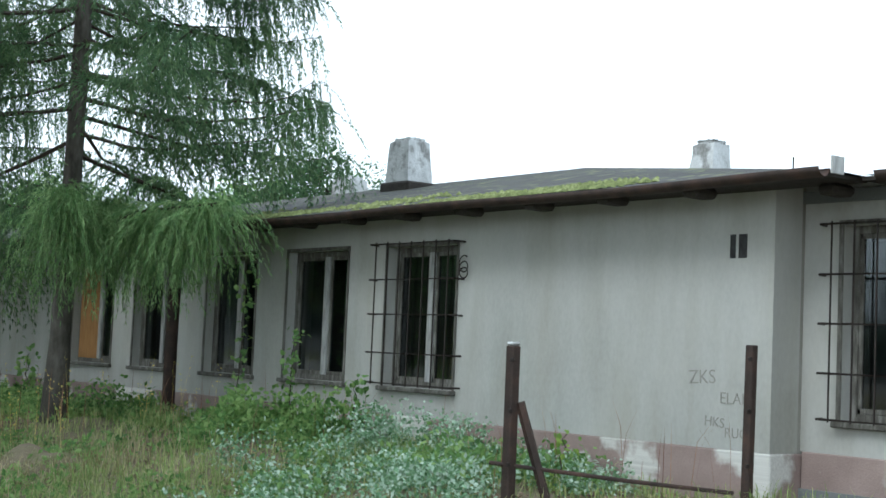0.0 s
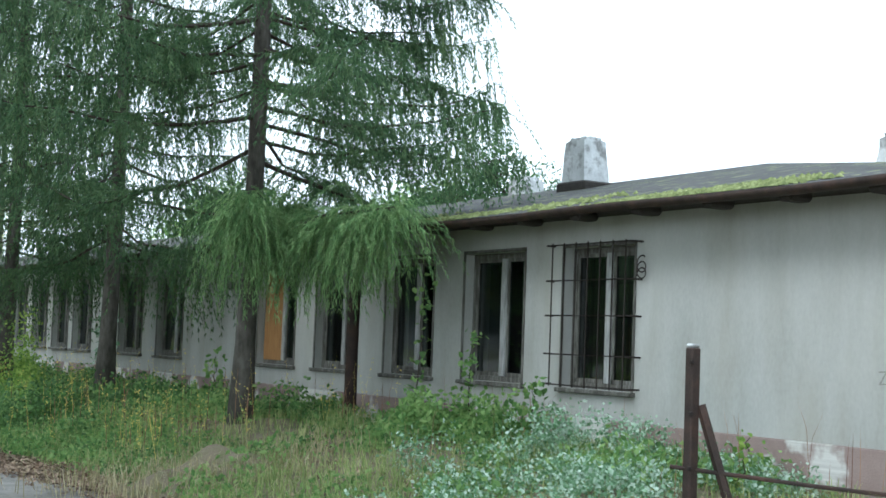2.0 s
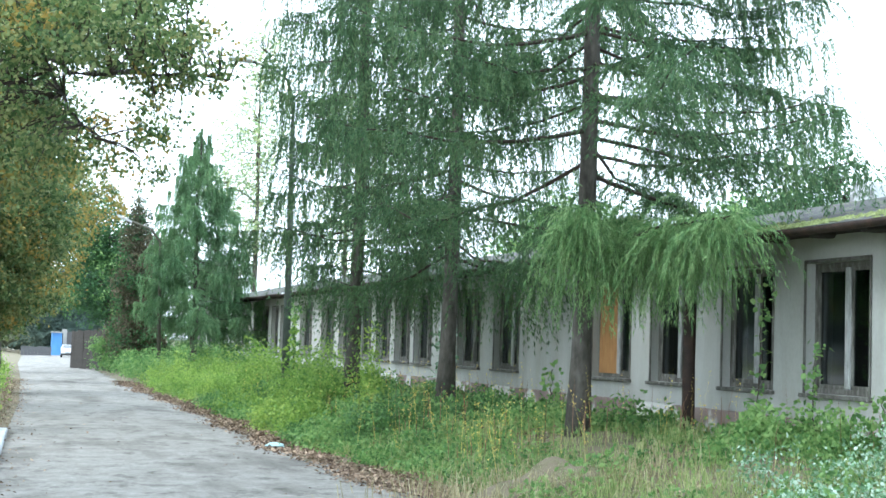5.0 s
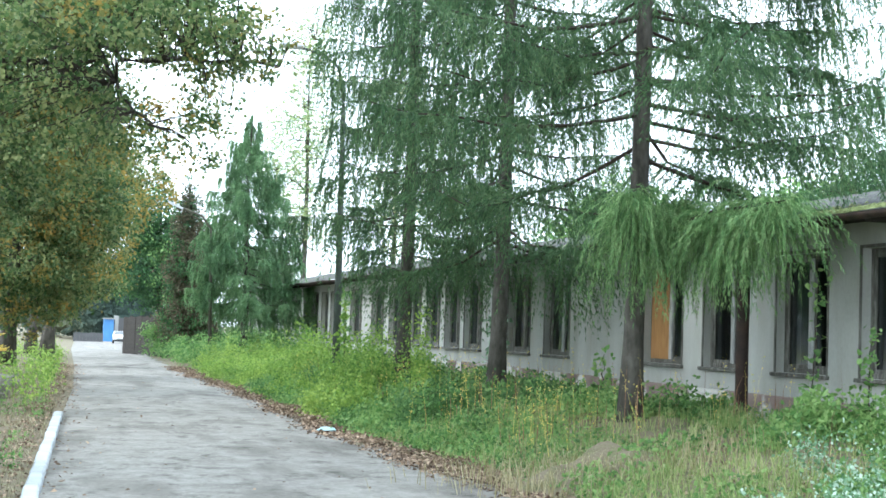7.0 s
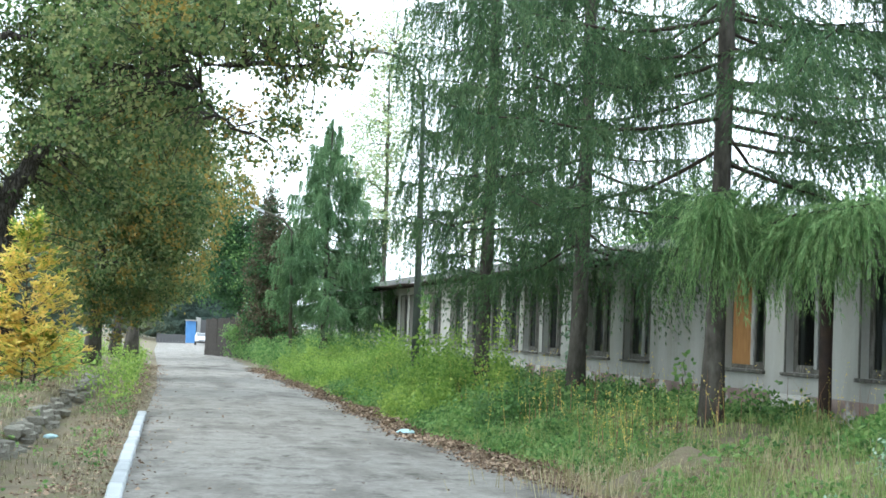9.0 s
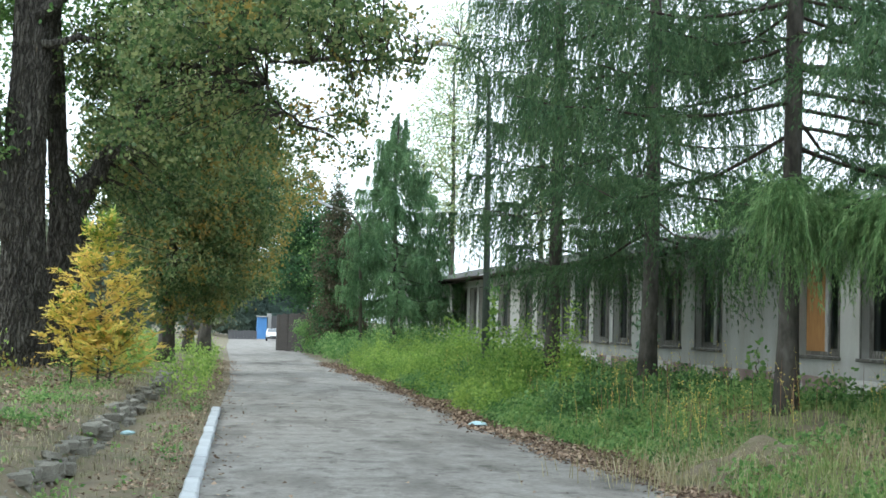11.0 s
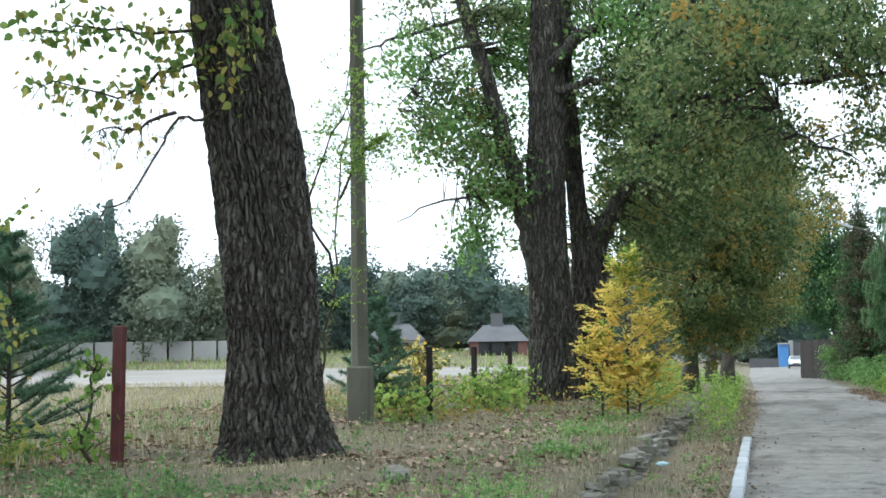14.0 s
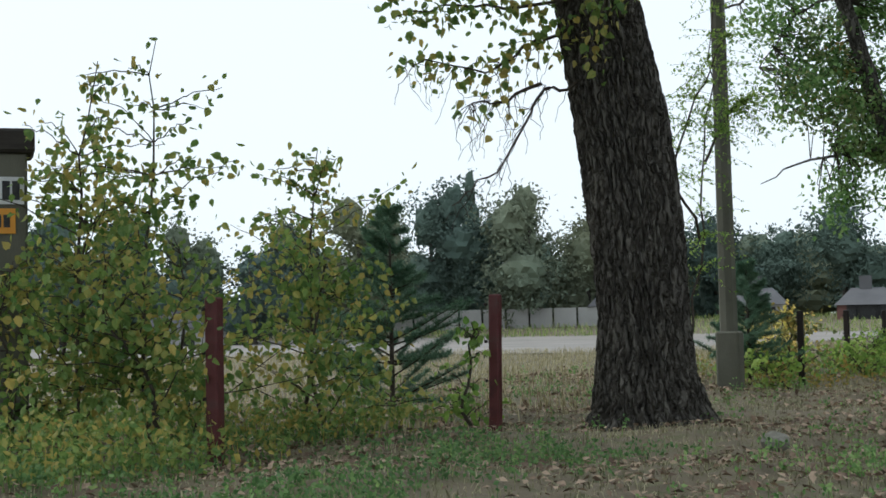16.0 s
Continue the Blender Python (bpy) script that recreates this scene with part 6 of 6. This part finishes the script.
x, y = spread_over(220, 6.8, 8.9, 6.8, 18, 0.2, 0.4)
stuff("dead_stems", blades(x, y, rng.uniform(0.4, 0.95, len(x)), 0.006, 0.5), RED_STEM, "dry brown flower stems", "stems")

x, y, h = clumped(15, 24, 5.0, 6.8, 22, 34, 0.55, 0.8, 1.8, 0.5)
stuff("lane_shrubs", weeds(x, y, h, 40, 0.07, 0.17), LEAF_FRESH, "bright yellow-green shrubs beside the lane", "shrubs")

# climbing stalk and big-leaved plants under the windows
def climber(x, y, h, n, size, mat, label):
    z = float(land(x, y))
    t = thing("climbing_plant", (x, y, z), label, "plant")
    bag = Bag()
    ln = bough(bag, [(x, y, z), (x + 0.05, y - 0.05, z + h * 0.5), (x + 0.02, y - 0.15, z + h)], 0.01, 0.004, 4, 0.02)
    part("stem", bag.mesh("stem", TWIG), t)
    at = ln[rng.integers(1, len(ln), int(n * 1.5))] + rng.normal(0, 0.065, (int(n * 1.5), 3))
    v, f = ovate(at, size * 0.8, 0.9, 0.3)
    tagged(part("leaves", mesh_of("leaves", v, f, mat), t), kind="stuff")


climber(8.6, 14.6, 1.75, 42, 0.1, LEAF_GREEN, "climbing vine with pale broad leaves before a window")
climber(8.5, 13.3, 1.15, 70, 0.09, LEAF_GREEN, "tall broad-leaved plant before the wall")
climber(8.3, 11.8, 0.75, 50, 0.09, LEAF_GREEN, "broad-leaved plant under the barred window")
climber(7.9, 8.3, 0.45, 36, 0.07, LEAF_FRESH, "yellow-green plant beside the fallen rail")
climber(7.6, 18.6, 0.8, 50, 0.11, LEAF_GREEN, "leafy elder shoot before the house")
climber(7.8, 24.0, 1.4, 120, 0.12, LEAF_PALE, "blue-green elder bush before the house wall")
climber(8.0, 25.0, 1.3, 120, 0.12, LEAF_PALE, "blue-green elder bush before the house wall")
climber(6.3, 30.5, 2.0, 160, 0.11, LEAF_GREEN, "leafy bush at the foot of the street lamp")
climber(5.9, 28.5, 1.8, 160, 0.11, LEAF_FRESH, "yellow-green leafy bush along the lane")

# verge on the other side
def off_left(x, y, gap):
    k = road_left(y) - x > gap
    return x[k], y[k]


x, y = off_left(*spread_over(54000, -11, 0.2, 5, 30), 1.3)
stuff("verge_grass", blades(x, y, rng.uniform(0.03, 0.12, len(x)), 0.008, 2.2), VERGE_DRY, "short dry grass on the raised verge", "grass")
x, y = off_left(*spread_over(12000, -13, 0.2, 5, 34, 0.5, 0.9), 1.3)
stuff("verge_grass", blades(x, y, rng.uniform(0.03, 0.12, len(x)), 0.008, 1.6), GRASS, "short green grass on the raised verge", "grass")
x, y = spread_over(26000, -2.2, 1.2, 9, 45, 1.2, -0.4)
k = (road_left(y) - x > 0.15) & (road_left(y) - x < 1.5 + 0.03 * y)
stuff("kerb_grass", blades(x[k], y[k], rng.uniform(0.03, 0.15, k.sum()), 0.007, 1.5), VERGE_DRY, "grass tufts between kerb and edging", "grass")
x, y = spread_over(900, -2.5, 1.5, 24, 60, 0.2, -0.6)
k = road_left(y) - x > 0.35
stuff("verge_weeds", weeds(x[k], y[k], rng.uniform(0.2, 0.75, k.sum()), 18, 0.08, 0.14), LEAF_FRESH, "green weeds along the lane's verge", "weeds")
x, y = spread_over(1500, -2.2, 0.4, 9, 26, 0.6, 0.8)
k = road_left(y) - x > 0.25
stuff("kerb_herbs", weeds(x[k], y[k], rng.uniform(0.05, 0.2, k.sum()), 10, 0.05, 0.06), LEAF_GREEN, "low green herbs between kerb and stone edging", "weeds")
x, y = off_left(*spread_over(1400, -11, -1.5, 7, 30, 0.8, 0.4), 1.6)
stuff("verge_herbs", weeds(x, y, rng.uniform(0.06, 0.22, len(x)), 10, 0.05, 0.06), LEAF_GREEN, "low green herbs on the verge", "weeds")
x, y = spread_over(38000, -34, -6.2, 11.5, 53, 0.0, -1.2)
stuff("meadow_grass", blades(x, y, rng.uniform(0.1, 0.34, len(x)), 0.014, 1.5), DRY, "bleached meadow grass before the yard", "grass")
x, y = spread_over(900, -12, -6.5, 7.2, 13, 0.0, 0.1)
stuff("fence_undergrowth", weeds(x, y, rng.uniform(0.15, 0.55, len(x)), 14, 0.075, 0.12), LEAF_BIRCH, "dark undergrowth below birch saplings", "weeds")
x, y = spread_over(1500, -9.5, -3.6, 6.5, 12, 0.5, 0.2)
stuff("verge_herbs", weeds(x, y, rng.uniform(0.04, 0.16, len(x)), 9, 0.05, 0.07), WEED_DARK, "low dark herbs in the shade of the old tree", "weeds")
x, y = spread_over(420, -7.5, -3.2, 21, 34, 0.3, 0.2)
stuff("fence_undergrowth", weeds(x, y, rng.uniform(0.15, 0.5, len(x)), 16, 0.08, 0.12), LEAF_AUTUMN, "yellowing undergrowth along the fence", "weeds")
x, y = spread_over(900, -9.0, -5.5, 10, 24, 0.0, 0.6)
stuff("dead_stems", blades(x, y, rng.uniform(0.15, 0.5, len(x)), 0.006, 1.1), RED_STEM, "dry brown stems on the verge", "stems")
x, y = spread_over(9000, -85, -12, 92, 116)
stuff("far_meadow", blades(x, y, rng.uniform(0.2, 0.55, len(x)), 0.06, 1.2), GRASS, "far green meadow beyond the yard", "grass")

# fallen leaves
def litter(n, x0, x1, y0, y1, test, size=0.06):
    x, y = rng.uniform(x0, x1, n), rng.uniform(y0, y1, n)
    k = test(x, y)
    x, y = x[k], y[k]
    at = np.stack([x, y, rough_land(x, y) + 0.03], 1)
    m = len(x)
    d = unit(np.stack([rng.normal(size=m), rng.normal(size=m), rng.normal(0, 0.25, m)], 1))
    s = unit(np.cross(d, np.array([0, 0, 1.0]) + rng.normal(0, 0.3, (m, 3))))
    L = rng.uniform(0.6, 1.3, m)[:, None] * size
    v = np.stack([at, at + d * L * 0.5 + s * L * 0.35 + [0, 0, 0.008], at + d * L, at + d * L * 0.5 - s * L * 0.35 + [0, 0, 0.012]], 1).reshape(-1, 3)
    o = np.arange(m)[:, None] * 4
    return v, np.concatenate([o + [0, 1, 2], o + [0, 2, 3]])


stuff("fallen_leaves", litter(60000, 3.4, 5.6, 6, 48, lambda x, y: np.abs(x - road_right(y) - 0.12) < 0.2 + 0.12 * np.sin(y * 1.3) + np.abs(rng.normal(0, 0.16, len(x))), 0.06), LITTER, "brown fallen leaves along the lane edge", "fallen leaves")
stuff("fallen_leaves", litter(30000, -2.2, 1.6, 8, 48, lambda x, y: np.abs(x - road_left(y) + 0.35) < np.abs(rng.normal(0, 0.32, len(x))), 0.05), LITTER, "brown fallen leaves beside the kerb", "fallen leaves")
stuff("fallen_leaves", litter(24000, -12, -1.2, 5, 30, lambda x, y: np.sin(x * 1.7) + np.sin(y * 1.3 + 1) + rng.normal(0, 0.7, len(x)) > -0.2, 0.08), LITTER, "brown fallen leaves on the verge grass", "fallen leaves")
stuff("fallen_leaves", litter(90, 0.3, 4.2, 8, 40, lambda x, y: (x > road_left(y)) & (x < road_right(y)), 0.05), LITTER, "a few leaves lying on the asphalt", "fallen leaves")

stuff("fallen_leaves", litter(9000, 4.4, 9, 6, 24, lambda x, y: (x > road_right(y) + 0.3) & (np.sin(x * 2.3) + np.sin(y * 1.9) > -0.3)), LITTER, "brown fallen leaves on the bank", "fallen leaves")
hx, hy = np.meshgrid(np.linspace(-1.4, 1.4, 30), np.linspace(-1.1, 1.1, 24))
hz = 0.3 * np.exp(-(hx / 0.75) ** 2 - (hy / 0.6) ** 2) * (1 + 0.25 * np.sin(hx * 7 + hy * 3) + 0.2 * np.sin(hy * 11 - hx * 4)) - 0.03
ii, jj = np.meshgrid(np.arange(23), np.arange(29), indexing="ij")
k0 = (ii * 30 + jj).reshape(-1, 1)
lone("soil_mound", mesh_of("soil_mound", np.stack([hx + 5.5, hy + 13.4, hz + land(hx + 5.5, hy + 13.4)], -1).reshape(-1, 3), k0 + np.array([0, 1, 31, 30]), SOIL, True), "low heap of brown earth and dry grass on the bank", "mound")
x, y = rng.normal(5.5, 0.7, 1400), rng.normal(13.4, 0.6, 1400)
bv, bf = blades(x, y, rng.uniform(0.2, 0.5, len(x)), 0.009, 1.6)
stuff("heap_grass", (bv, bf), DRY, "matted dry grass over the earth heap", "grass")

# small loose things
def rock(at, size, label, name="field_stone", mat=None):
    b = bmesh.new()
    bmesh.ops.create_icosphere(b, subdivisions=2, radius=1)
    for v in b.verts:
        v.co *= rng.uniform(0.85, 1.15)
        v.co.x, v.co.y, v.co.z = v.co.x * size[0], v.co.y * size[1], v.co.z * size[2]
    me = Bag().bm(b).mesh(name, mat or STONE)
    ob = lone(name, me, label, "stone" if mat is None else "litter")
    ob.location = at
    return ob


rock((-3.02, 12.22, 0.44), (0.13, 0.1, 0.09), "rounded grey field stone in the verge grass")
rock((4.05, 20.4, 0.05), (0.15, 0.09, 0.045), "crumpled pale blue plastic bag at the lane edge", "plastic_bag", PLASTIC)
rock((-0.9, 17.6, 0.1), (0.09, 0.06, 0.03), "crumpled pale plastic scrap beside the kerb", "plastic_scrap", PLASTIC)
